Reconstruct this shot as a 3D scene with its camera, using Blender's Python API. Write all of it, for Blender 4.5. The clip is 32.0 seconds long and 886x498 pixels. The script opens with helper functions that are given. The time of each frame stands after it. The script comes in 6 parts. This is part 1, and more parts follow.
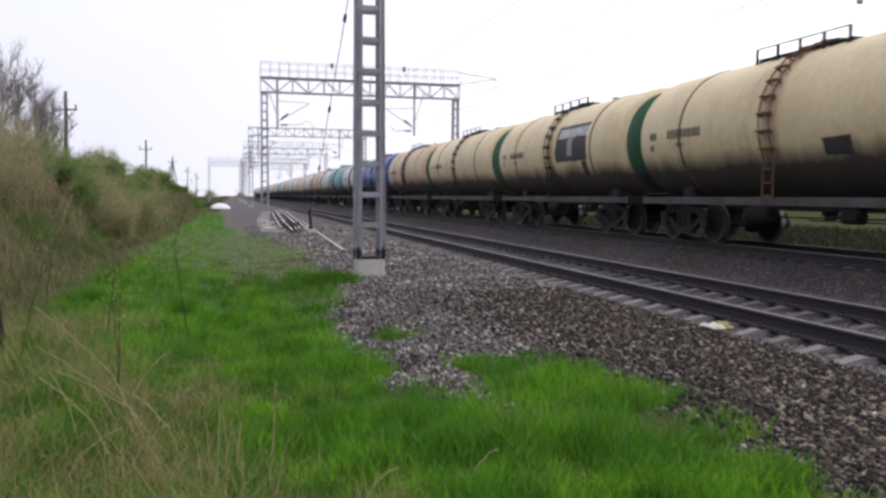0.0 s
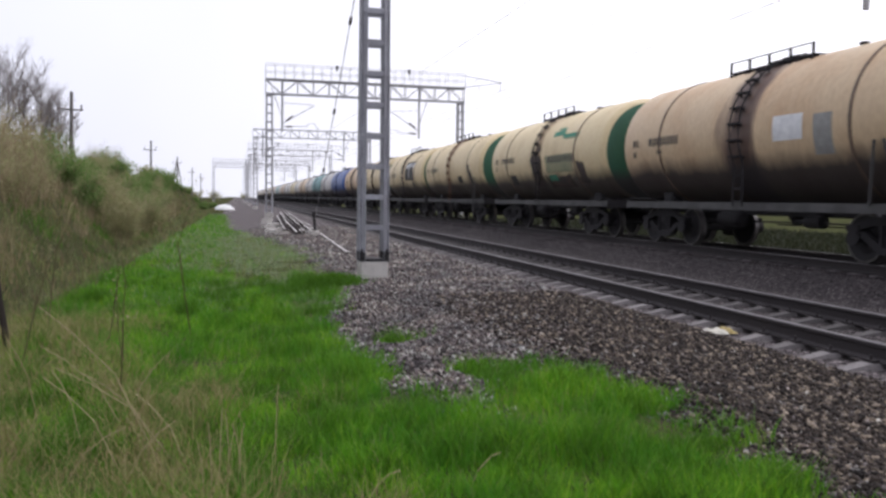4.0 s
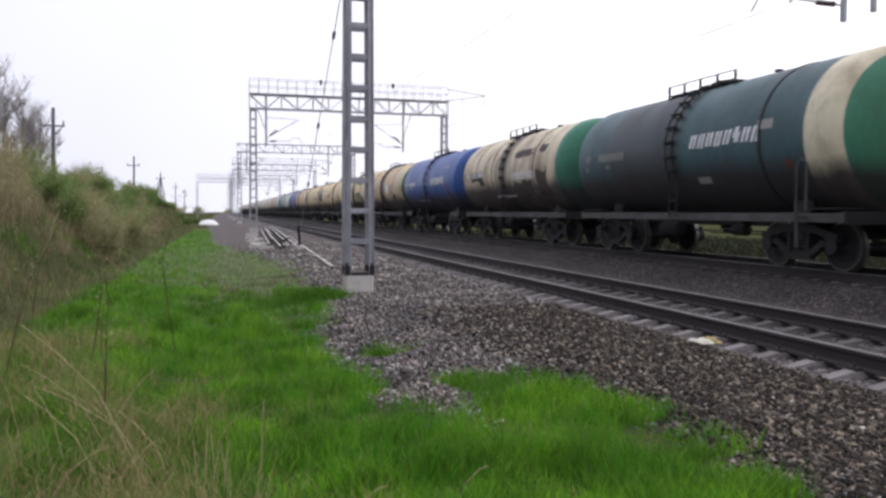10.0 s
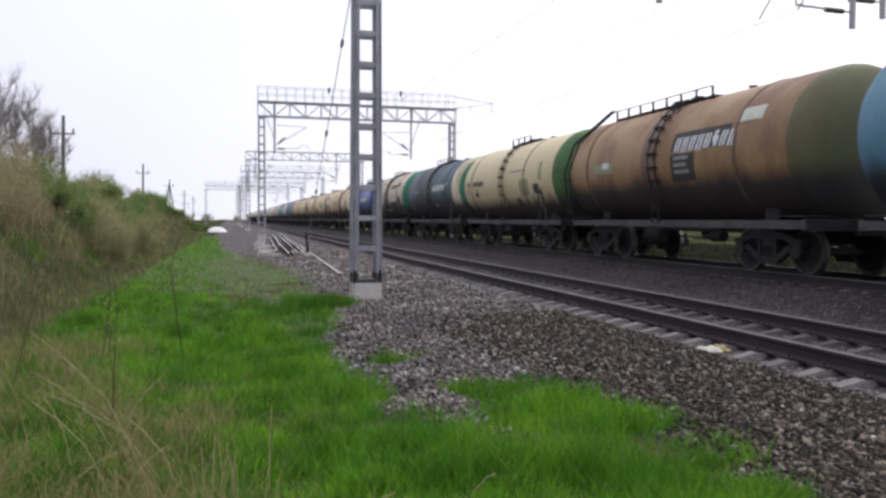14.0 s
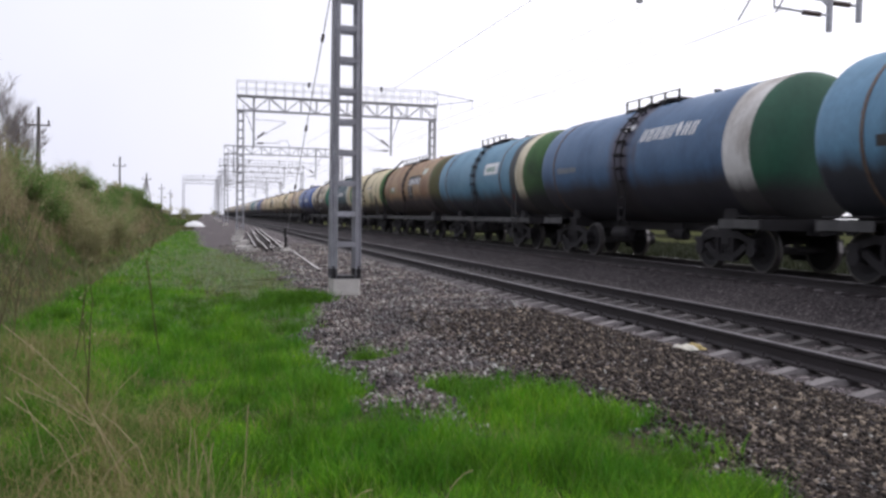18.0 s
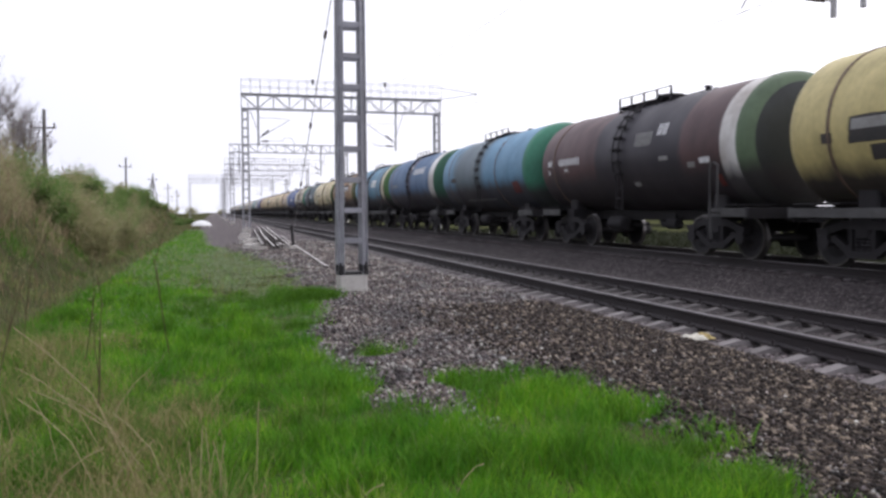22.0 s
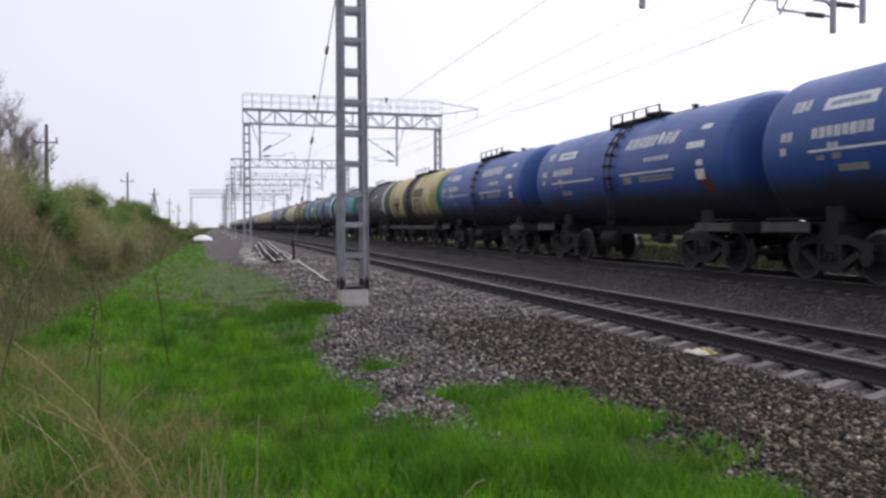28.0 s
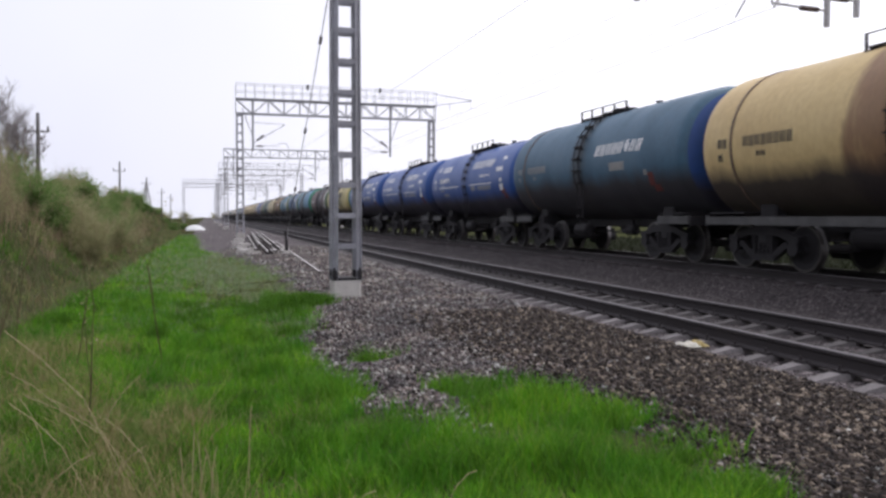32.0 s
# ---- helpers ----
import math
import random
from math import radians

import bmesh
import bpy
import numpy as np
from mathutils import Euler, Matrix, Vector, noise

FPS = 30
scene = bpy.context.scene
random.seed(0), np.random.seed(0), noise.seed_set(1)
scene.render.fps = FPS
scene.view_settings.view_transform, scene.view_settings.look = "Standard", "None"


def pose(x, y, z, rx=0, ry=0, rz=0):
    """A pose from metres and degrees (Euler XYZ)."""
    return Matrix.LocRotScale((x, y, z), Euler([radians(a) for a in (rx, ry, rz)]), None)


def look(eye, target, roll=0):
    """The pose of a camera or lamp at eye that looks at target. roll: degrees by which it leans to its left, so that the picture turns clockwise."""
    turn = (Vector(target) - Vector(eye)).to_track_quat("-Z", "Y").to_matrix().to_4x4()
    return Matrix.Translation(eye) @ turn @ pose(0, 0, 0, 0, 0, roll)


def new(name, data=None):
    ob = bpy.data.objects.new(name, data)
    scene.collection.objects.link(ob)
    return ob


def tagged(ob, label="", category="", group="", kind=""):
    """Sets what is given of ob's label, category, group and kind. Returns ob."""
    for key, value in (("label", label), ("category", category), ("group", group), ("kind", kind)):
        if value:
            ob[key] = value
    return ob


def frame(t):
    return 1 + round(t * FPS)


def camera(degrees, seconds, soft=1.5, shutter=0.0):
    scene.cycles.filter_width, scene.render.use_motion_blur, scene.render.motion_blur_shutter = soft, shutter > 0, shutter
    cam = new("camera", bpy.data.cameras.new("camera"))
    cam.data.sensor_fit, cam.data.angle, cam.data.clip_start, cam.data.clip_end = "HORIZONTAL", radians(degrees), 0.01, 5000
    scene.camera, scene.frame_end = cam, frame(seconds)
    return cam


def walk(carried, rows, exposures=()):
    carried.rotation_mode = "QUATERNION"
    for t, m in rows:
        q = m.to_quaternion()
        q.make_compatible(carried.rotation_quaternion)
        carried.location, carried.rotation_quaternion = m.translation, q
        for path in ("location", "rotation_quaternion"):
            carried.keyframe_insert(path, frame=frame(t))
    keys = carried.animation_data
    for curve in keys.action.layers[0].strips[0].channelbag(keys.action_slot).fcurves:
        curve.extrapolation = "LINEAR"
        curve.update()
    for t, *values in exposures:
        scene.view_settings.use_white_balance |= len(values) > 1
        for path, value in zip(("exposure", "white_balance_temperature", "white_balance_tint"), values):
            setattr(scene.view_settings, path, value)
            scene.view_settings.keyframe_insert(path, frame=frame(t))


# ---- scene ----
cam = camera(57.08, 32.0, 2.85, 0.3)
EYE = (0.0, 0.0, 1.5)
# seconds, yaw, pitch, roll of the hand-held camera, which stays on one spot
TURNS = (
    (0, -14.50, -3.69, -0.36), (0.5, -14.72, -3.36, -0.47), (1, -14.37, -3.42, -0.91), (1.5, -14.22, -3.22, -0.68), (2, -14.65, -3.18, -0.66), (2.5, -14.68, -3.51, -0.96),
    (3, -14.56, -3.78, -0.67), (3.5, -14.24, -3.66, -0.82), (5.5, -14.30, -3.07, -0.87), (6, -14.58, -2.99, -0.87), (6.5, -14.73, -2.75, -1.14), (7, -14.95, -2.84, -0.99),
    (7.5, -14.95, -2.63, -1.02), (8, -15.33, -2.66, -0.92), (8.5, -15.43, -2.54, -0.70), (9, -15.17, -2.68, -0.59), (9.5, -15.13, -2.64, -0.41), (10, -15.28, -2.56, -0.29),
    (10.5, -14.97, -2.31, -0.21), (11, -15.38, -2.68, -0.21), (11.5, -15.14, -2.81, -0.52), (12, -15.70, -2.53, -0.80), (12.5, -15.76, -2.57, -0.72), (13, -15.45, -2.04, -0.21),
    (13.5, -14.74, -2.00, -0.30), (15.5, -14.87, -2.19, -0.47), (16, -15.39, -2.17, -0.74), (16.5, -15.62, -2.03, -0.54), (17, -15.64, -2.03, -0.90), (17.5, -15.92, -2.20, -0.85),
    (18, -16.18, -2.26, -0.90), (18.5, -16.30, -2.25, -1.12), (19, -16.30, -2.20, -1.06), (19.5, -16.09, -2.34, -0.56), (20, -15.97, -2.53, -0.22), (20.5, -15.88, -2.60, -0.14),
    (21, -15.85, -2.63, -0.09), (21.5, -15.73, -2.74, -0.12), (22, -15.75, -2.66, 0.24), (22.5, -15.58, -2.40, 0.44), (23, -15.77, -2.33, 0.52), (23.5, -15.82, -2.42, 0.21),
    (24, -15.62, -2.84, -0.11), (24.5, -15.58, -2.58, 0.38), (25, -15.44, -2.08, 0.22), (25.5, -15.42, -1.97, 0.24), (27.5, -15.64, -1.63, 0.41), (28, -15.68, -1.63, 0.22),
    (28.5, -16.10, -1.43, 0.33), (29, -15.73, -1.80, 0.40), (29.5, -15.66, -1.79, -0.20), (30, -15.61, -2.03, 0.09), (30.5, -15.78, -2.30, 0.25), (31, -16.07, -2.36, 0.04),
    (31.5, -16.01, -2.27, 0.15), (32, -16.16, -2.23, -0.12),
)
walk(cam, [(t, pose(*EYE, 90 + p, r, y)) for t, y, p, r in TURNS],
     [(t, stops + 0.05, 6330, 12.5) for t, stops in ((0, 0.11), (10, 0.12), (13, 0.11), (16, 0.06), (18, 0.05), (19, 0.12), (22, 0.2), (24, 0.12), (26.5, -0.03), (29, -0.08), (31, 0.0), (32, 0.03))])

# ---- light: a bright overcast sky ----
world = bpy.data.worlds.new("overcast_sky")
scene.world = world
world.use_nodes = True
wn, wl = world.node_tree.nodes, world.node_tree.links
sky = wn.new("ShaderNodeTexSky")
sky.sky_type, sky.sun_disc = "NISHITA", False
sky.sun_elevation, sky.sun_rotation = radians(55), radians(60)
sky.dust_density, sky.air_density = 6.0, 1.0
sky_grey = wn.new("ShaderNodeHueSaturation")
sky_grey.inputs["Saturation"].default_value = 0.25
sky_grey.inputs["Value"].default_value = 0.10
cloud = wn.new("ShaderNodeTexNoise")
cloud.inputs["Scale"].default_value = 2.2
cloud.inputs["Detail"].default_value = 3.0
cloud_ramp = wn.new("ShaderNodeValToRGB")
cloud_ramp.color_ramp.elements[0].color = (0.94, 0.945, 0.96, 1)
cloud_ramp.color_ramp.elements[1].color = (1.04, 1.04, 1.04, 1)
cloud_ramp.color_ramp.elements[0].position, cloud_ramp.color_ramp.elements[1].position = 0.3, 0.7
sky_mix = wn.new("ShaderNodeMixRGB")
sky_mix.inputs[0].default_value = 0.82
wl.new(sky.outputs[0], sky_grey.inputs["Color"])
wl.new(sky_grey.outputs[0], sky_mix.inputs[1])
wl.new(cloud.outputs["Fac"], cloud_ramp.inputs[0])
wl.new(cloud_ramp.outputs[0], sky_mix.inputs[2])
# overcast sky: brightest overhead, and brighter on the side beyond the train where the sun stands behind the cloud
aim, axes = wn.new("ShaderNodeTexCoord"), wn.new("ShaderNodeSeparateXYZ")
wl.new(aim.outputs["Generated"], axes.inputs[0])
across = wn.new("ShaderNodeMapRange")
across.inputs["From Min"].default_value, across.inputs["From Max"].default_value = -1.0, 1.0
wl.new(axes.outputs["X"], across.inputs[0])
side_ramp, dome_ramp = wn.new("ShaderNodeValToRGB"), wn.new("ShaderNodeValToRGB")
e = side_ramp.color_ramp.elements
e[0].position, e[0].color = 0.0, (0.5, 0.515, 0.55, 1)
e[1].position, e[1].color = 0.9, (1.18, 1.165, 1.20, 1)
for at, tone in ((0.28, (0.84, 0.85, 0.935)), (0.43, (0.885, 0.89, 0.975)), (0.6, (1.01, 1.0, 1.06))):
    mid = e.new(at)
    mid.color = (*tone, 1)
e = dome_ramp.color_ramp.elements
e[0].position, e[0].color = 0.36, (0.98, 0.98, 0.985, 1)
e[1].position, e[1].color = 1.0, (1.4, 1.4, 1.4, 1)
wl.new(across.outputs[0], side_ramp.inputs[0])
wl.new(axes.outputs["Z"], dome_ramp.inputs[0])
lit, dome = wn.new("ShaderNodeMixRGB"), wn.new("ShaderNodeMixRGB")
for k in (lit, dome):
    k.blend_type = "MULTIPLY"
    k.inputs[0].default_value = 1.0
wl.new(sky_mix.outputs[0], dome.inputs[1])
wl.new(dome_ramp.outputs[0], dome.inputs[2])
wl.new(dome.outputs[0], lit.inputs[1])
wl.new(side_ramp.outputs[0], lit.inputs[2])
wl.new(lit.outputs[0], wn["Background"].inputs["Color"])
wn["Background"].inputs["Strength"].default_value = 1.15
sun = new("sun", bpy.data.lights.new("sun", "SUN"))
sun.data.energy, sun.data.angle, sun.data.color = 0.8, radians(30), (1.0, 0.97, 0.92)
sun.matrix_world = look((26, 15, 43), (0, 0, 0))


# ---- materials ----
def material(name, base, rough=0.8, metal=0.0, dark=None, scale=8.0, fine=60.0, bump=0.2, amount=0.6, third=None, dist=0.02):
    """A two-scale noise material: base with patches of dark, fine grain and relief."""
    m = bpy.data.materials.new(name)
    m.use_nodes = True
    n, l = m.node_tree.nodes, m.node_tree.links
    b = n["Principled BSDF"]
    b.inputs["Metallic"].default_value = metal
    b.inputs["Specular IOR Level"].default_value = 0.5 if rough < 0.9 else 0.0
    co = n.new("ShaderNodeTexCoord")
    big, small = n.new("ShaderNodeTexNoise"), n.new("ShaderNodeTexNoise")
    big.inputs["Scale"].default_value, small.inputs["Scale"].default_value = scale, fine
    big.inputs["Detail"].default_value, small.inputs["Detail"].default_value = 4.0, 3.0
    for t in (big, small):
        l.new(co.outputs["Object"], t.inputs["Vector"])
    dark = dark or tuple(c * 0.55 for c in base)
    ramp = n.new("ShaderNodeValToRGB")
    e = ramp.color_ramp.elements
    e[0].position, e[1].position = 0.5 - 0.22, 0.5 + 0.2
    e[0].color, e[1].color = (*dark, 1), (*base, 1)
    if third:
        x = e.new(0.78)
        x.color = (*third, 1)
    mix = n.new("ShaderNodeMixRGB")
    mix.inputs[0].default_value = amount
    mix.inputs[1].default_value = (*base, 1)
    l.new(big.outputs["Fac"], ramp.inputs[0])
    l.new(ramp.outputs[0], mix.inputs[2])
    grain = n.new("ShaderNodeMixRGB")
    grain.blend_type = "OVERLAY"
    grain.inputs[0].default_value = 0.55
    l.new(mix.outputs[0], grain.inputs[1])
    l.new(small.outputs["Fac"], grain.inputs[2])
    l.new(grain.outputs[0], b.inputs["Base Color"])
    rr = n.new("ShaderNodeMapRange")
    rr.inputs["To Min"].default_value, rr.inputs["To Max"].default_value = max(rough - 0.12, 0.05), min(rough + 0.12, 1)
    l.new(small.outputs["Fac"], rr.inputs[0])
    l.new(rr.outputs[0], b.inputs["Roughness"])
    bp = n.new("ShaderNodeBump")
    bp.inputs["Strength"].default_value, bp.inputs["Distance"].default_value = bump, dist
    l.new(small.outputs["Fac"], bp.inputs["Height"])
    l.new(bp.outputs[0], b.inputs["Normal"])
    return m


def varied(name, colours, rough=0.9, by="island", thin=0.0, patches=None):
    """A material whose pieces differ: by mesh island or by object."""
    m = bpy.data.materials.new(name)
    m.use_nodes = True
    n, l = m.node_tree.nodes, m.node_tree.links
    b = n["Principled BSDF"]
    b.inputs["Roughness"].default_value = rough
    b.inputs["Specular IOR Level"].default_value = 0.25
    src = n.new("ShaderNodeNewGeometry") if by == "island" else n.new("ShaderNodeObjectInfo")
    ramp = n.new("ShaderNodeValToRGB")
    e = ramp.color_ramp.elements
    while len(e) < len(colours):
        e.new(0.5)
    for i, c in enumerate(colours):
        e[i].position, e[i].color = i / (len(colours) - 1), (*c, 1)
    l.new(src.outputs["Random Per Island" if by == "island" else "Random"], ramp.inputs[0])
    co, ns = n.new("ShaderNodeTexCoord"), n.new("ShaderNodeTexNoise")
    ns.inputs["Scale"].default_value = 30.0
    l.new(co.outputs["Object"], ns.inputs["Vector"])
    mix = n.new("ShaderNodeMixRGB")
    mix.blend_type = "OVERLAY"
    mix.inputs[0].default_value = 0.4
    l.new(ramp.outputs[0], mix.inputs[1])
    l.new(ns.outputs["Fac"], mix.inputs[2])
    if patches:
        # broad patches where another kind grows
        wide, wr, last = n.new("ShaderNodeTexNoise"), n.new("ShaderNodeValToRGB"), mix
        wide.inputs["Scale"].default_value, wide.inputs["Detail"].default_value = 1.3, 6.0
        wr.color_ramp.elements[0].position, wr.color_ramp.elements[1].position = 0.42, 0.62
        mix = n.new("ShaderNodeMixRGB")
        mix.blend_type = "MULTIPLY"
        mix.inputs[0].default_value = 1.0
        wr.color_ramp.elements[0].color, wr.color_ramp.elements[1].color = (*patches[0], 1), (*patches[1], 1)
        l.new(co.outputs["Object"], wide.inputs["Vector"])
        l.new(wide.outputs["Fac"], wr.inputs[0])
        l.new(last.outputs[0], mix.inputs[1])
        l.new(wr.outputs[0], mix.inputs[2])
    l.new(mix.outputs[0], b.inputs["Base Color"])
    if thin:
        # light shines through thin leaves
        tr, ms = n.new("ShaderNodeBsdfTranslucent"), n.new("ShaderNodeMixShader")
        ms.inputs[0].default_value = thin
        l.new(mix.outputs[0], tr.inputs["Color"])
        l.new(b.outputs[0], ms.inputs[1])
        l.new(tr.outputs[0], ms.inputs[2])
        l.new(ms.outputs[0], n["Material Output"].inputs["Surface"])
    return m


def crushed_stone(name, colours, scale, oil):
    """Packed stones: each cell its own colour, dark joints, rough relief; oil: strips along y darkened by stains and
    painted train shade, as (from x, share of light left).
    """
    m = bpy.data.materials.new(name)
    m.use_nodes = True
    n, l = m.node_tree.nodes, m.node_tree.links
    b = n["Principled BSDF"]
    b.inputs["Roughness"].default_value = 0.95
    b.inputs["Specular IOR Level"].default_value = 0.2
    co = n.new("ShaderNodeTexCoord")
    cell, patchy = n.new("ShaderNodeTexVoronoi"), n.new("ShaderNodeTexNoise")
    cell.inputs["Scale"].default_value, patchy.inputs["Scale"].default_value = scale, 0.7
    sepc, ramp = n.new("ShaderNodeSeparateColor"), n.new("ShaderNodeValToRGB")
    for t in (cell, patchy):
        l.new(co.outputs["Object"], t.inputs["Vector"])
    l.new(cell.outputs["Color"], sepc.inputs[0])
    e = ramp.color_ramp.elements
    while len(e) < len(colours):
        e.new(0.5)
    for i, c in enumerate(colours):
        e[i].position, e[i].color = i / (len(colours) - 1), (*c, 1)
    l.new(sepc.outputs[0], ramp.inputs[0])
    joint = n.new("ShaderNodeMapRange")
    joint.inputs["From Min"].default_value, joint.inputs["From Max"].default_value = 0.75, 0.35
    joint.inputs["To Min"].default_value = 0.3
    l.new(cell.outputs["Distance"], joint.inputs[0])
    mul, big = n.new("ShaderNodeMixRGB"), n.new("ShaderNodeMixRGB")
    mul.blend_type, big.blend_type = "MULTIPLY", "OVERLAY"
    mul.inputs[0].default_value, big.inputs[0].default_value = 1.0, 0.35
    l.new(ramp.outputs[0], mul.inputs[1])
    l.new(joint.outputs[0], mul.inputs[2])
    l.new(mul.outputs[0], big.inputs[1])
    l.new(patchy.outputs["Fac"], big.inputs[2])
    # old oil, brake dust and the train's shade painted together, in ragged strips
    axes_of, wob, strip_at, strips, strip_shaded = (n.new("ShaderNode" + k) for k in ("SeparateXYZ", "TexNoise", "Math", "ValToRGB", "MixRGB"))
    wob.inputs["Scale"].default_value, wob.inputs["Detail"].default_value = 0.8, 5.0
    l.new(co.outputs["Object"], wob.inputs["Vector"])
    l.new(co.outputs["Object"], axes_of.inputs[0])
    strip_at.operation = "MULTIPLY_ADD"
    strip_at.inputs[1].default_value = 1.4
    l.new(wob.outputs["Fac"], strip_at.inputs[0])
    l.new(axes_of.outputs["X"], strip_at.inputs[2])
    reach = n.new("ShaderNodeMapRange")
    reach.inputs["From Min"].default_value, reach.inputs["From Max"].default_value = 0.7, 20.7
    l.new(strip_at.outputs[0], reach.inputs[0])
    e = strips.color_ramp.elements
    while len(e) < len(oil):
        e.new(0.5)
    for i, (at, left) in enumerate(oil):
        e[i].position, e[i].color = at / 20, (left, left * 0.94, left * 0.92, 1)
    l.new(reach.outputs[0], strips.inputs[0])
    strip_shaded.blend_type = "MULTIPLY"
    strip_shaded.inputs[0].default_value = 1.0
    l.new(big.outputs[0], strip_shaded.inputs[1])
    l.new(strips.outputs[0], strip_shaded.inputs[2])
    l.new(strip_shaded.outputs[0], b.inputs["Base Color"])
    bp = n.new("ShaderNodeBump")
    bp.inputs["Strength"].default_value, bp.inputs["Distance"].default_value, bp.invert = 0.8, 0.02, True
    l.new(cell.outputs["Distance"], bp.inputs["Height"])
    l.new(bp.outputs[0], b.inputs["Normal"])
    return m


def tank_paint(name, base, dirt, spill, spill_width=0.9, spill_amount=0.8, patchy=0.3, rough=0.45, belly=-0.4, spill_at=0.1, edge=2.2):
    """Weathered tank paint: base colour, blotches of dirt and the run of spilt oil below the hatch."""
    m = bpy.data.materials.new(name)
    m.use_nodes = True
    n, l = m.node_tree.nodes, m.node_tree.links
    b = n["Principled BSDF"]
    b.inputs["Specular IOR Level"].default_value = 0.5
    co, sep = n.new("ShaderNodeTexCoord"), n.new("ShaderNodeSeparateXYZ")
    l.new(co.outputs["Object"], sep.inputs[0])
    info = n.new("ShaderNodeObjectInfo")
    shift = n.new("ShaderNodeVectorMath")
    shift.operation = "MULTIPLY_ADD"
    shift.inputs[1].default_value = (1, 1, 0.8)
    l.new(co.outputs["Object"], shift.inputs[0])
    l.new(info.outputs["Location"], shift.inputs[2])
    blot, fine, streak = (n.new("ShaderNodeTexNoise") for _ in range(3))
    blot.inputs["Scale"].default_value, blot.inputs["Detail"].default_value = 0.9, 7.0
    fine.inputs["Scale"].default_value, fine.inputs["Detail"].default_value = 9.0, 5.0
    streak.inputs["Scale"].default_value, streak.inputs["Detail"].default_value = 2.0, 4.0
    st = n.new("ShaderNodeVectorMath")
    st.operation = "MULTIPLY"
    st.inputs[1].default_value = (0.35, 0.9, 0.35)
    l.new(shift.outputs[0], st.inputs[0])
    l.new(st.outputs[0], streak.inputs["Vector"])
    l.new(shift.outputs[0], blot.inputs["Vector"])
    l.new(shift.outputs[0], fine.inputs["Vector"])

    def calc(op, a, bb, clamp=False):
        k = n.new("ShaderNodeMath")
        k.operation, k.use_clamp = op, clamp
        for i, v in enumerate((a, bb)):
            if isinstance(v, (int, float)):
                k.inputs[i].default_value = v
            elif v is not None:
                l.new(v, k.inputs[i])
        return k.outputs[0]

    def layer(under, colour, mask):
        k = n.new("ShaderNodeMixRGB")
        if isinstance(under, tuple):
            k.inputs[1].default_value = (*under, 1)
        else:
            l.new(under, k.inputs[1])
        k.inputs[2].default_value = (*colour, 1)
        l.new(mask, k.inputs[0])
        return k.outputs[0]

    stains = calc("MULTIPLY", calc("SUBTRACT", calc("ADD", blot.outputs["Fac"], calc("MULTIPLY", streak.outputs["Fac"], 0.3)), 0.68 - 0.18 * patchy), 2.2 + 7 * patchy * patchy, True)
    stains = calc("MULTIPLY", stains, min(0.35 + patchy, 1.0))
    col = layer(base, dirt, stains)
    # the run of oil under the hatch, ragged at its sides
    wide = calc("ADD", calc("MULTIPLY", calc("SUBTRACT", streak.outputs["Fac"], 0.5), 1.6), spill_width)
    run = calc("MULTIPLY", calc("SUBTRACT", wide, calc("ABSOLUTE", calc("SUBTRACT", sep.outputs[1], spill_at), 0)), edge, True)
    run = calc("MULTIPLY", run, spill_amount)
    col = layer(col, spill, run)
    # belly darkened up to a ragged line: old oil plus painted underside shade
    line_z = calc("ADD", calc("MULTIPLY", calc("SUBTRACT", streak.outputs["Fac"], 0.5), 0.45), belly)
    oil_and_shade = calc("MULTIPLY", calc("SUBTRACT", line_z, sep.outputs[2]), 2.6, True)
    col = layer(col, (0.034, 0.029, 0.032), calc("MULTIPLY", oil_and_shade, 0.94))
    over = n.new("ShaderNodeMixRGB")
    over.blend_type = "OVERLAY"
    over.inputs[0].default_value = 0.22
    l.new(col, over.inputs[1])
    l.new(fine.outputs["Fac"], over.inputs[2])
    l.new(over.outputs[0], b.inputs["Base Color"])
    ro = n.new("ShaderNodeMapRange")
    ro.inputs["To Min"].default_value, ro.inputs["To Max"].default_value = rough - 0.1, rough + 0.3
    l.new(blot.outputs["Fac"], ro.inputs[0])
    l.new(ro.outputs[0], b.inputs["Roughness"])
    bp = n.new("ShaderNodeBump")
    bp.inputs["Strength"].default_value, bp.inputs["Distance"].default_value = 0.12, 0.02
    l.new(blot.outputs["Fac"], bp.inputs["Height"])
    l.new(bp.outputs[0], b.inputs["Normal"])
    return m


RUSTY_STEEL = material("rusty_ladder_steel", (0.17, 0.085, 0.05), 0.8, 0.1, (0.07, 0.035, 0.025), 6, 50, 0.3)
STEEL_MAST = material("galvanised_mast_steel", (0.36, 0.36, 0.40), 0.6, 0.2, (0.17, 0.16, 0.17), 3, 40, 0.15)
GANTRY_STEEL = material("gantry_steel", (0.42, 0.42, 0.45), 0.6, 0.1, (0.25, 0.24, 0.25), 2, 30, 0.1)
CONCRETE = material("footing_concrete", (0.58, 0.555, 0.52), 0.9, 0, (0.40, 0.375, 0.35), 5, 60, 0.4)
RAIL_SIDE = material("rusty_rail", (0.030, 0.024, 0.025), 0.8, 0.1, (0.028, 0.023, 0.024), 6, 70, 0.3)
RAIL_TOP = material("worn_rail_head", (0.15, 0.14, 0.145), 0.55, 0.4, (0.07, 0.062, 0.06), 3, 30, 0.05)
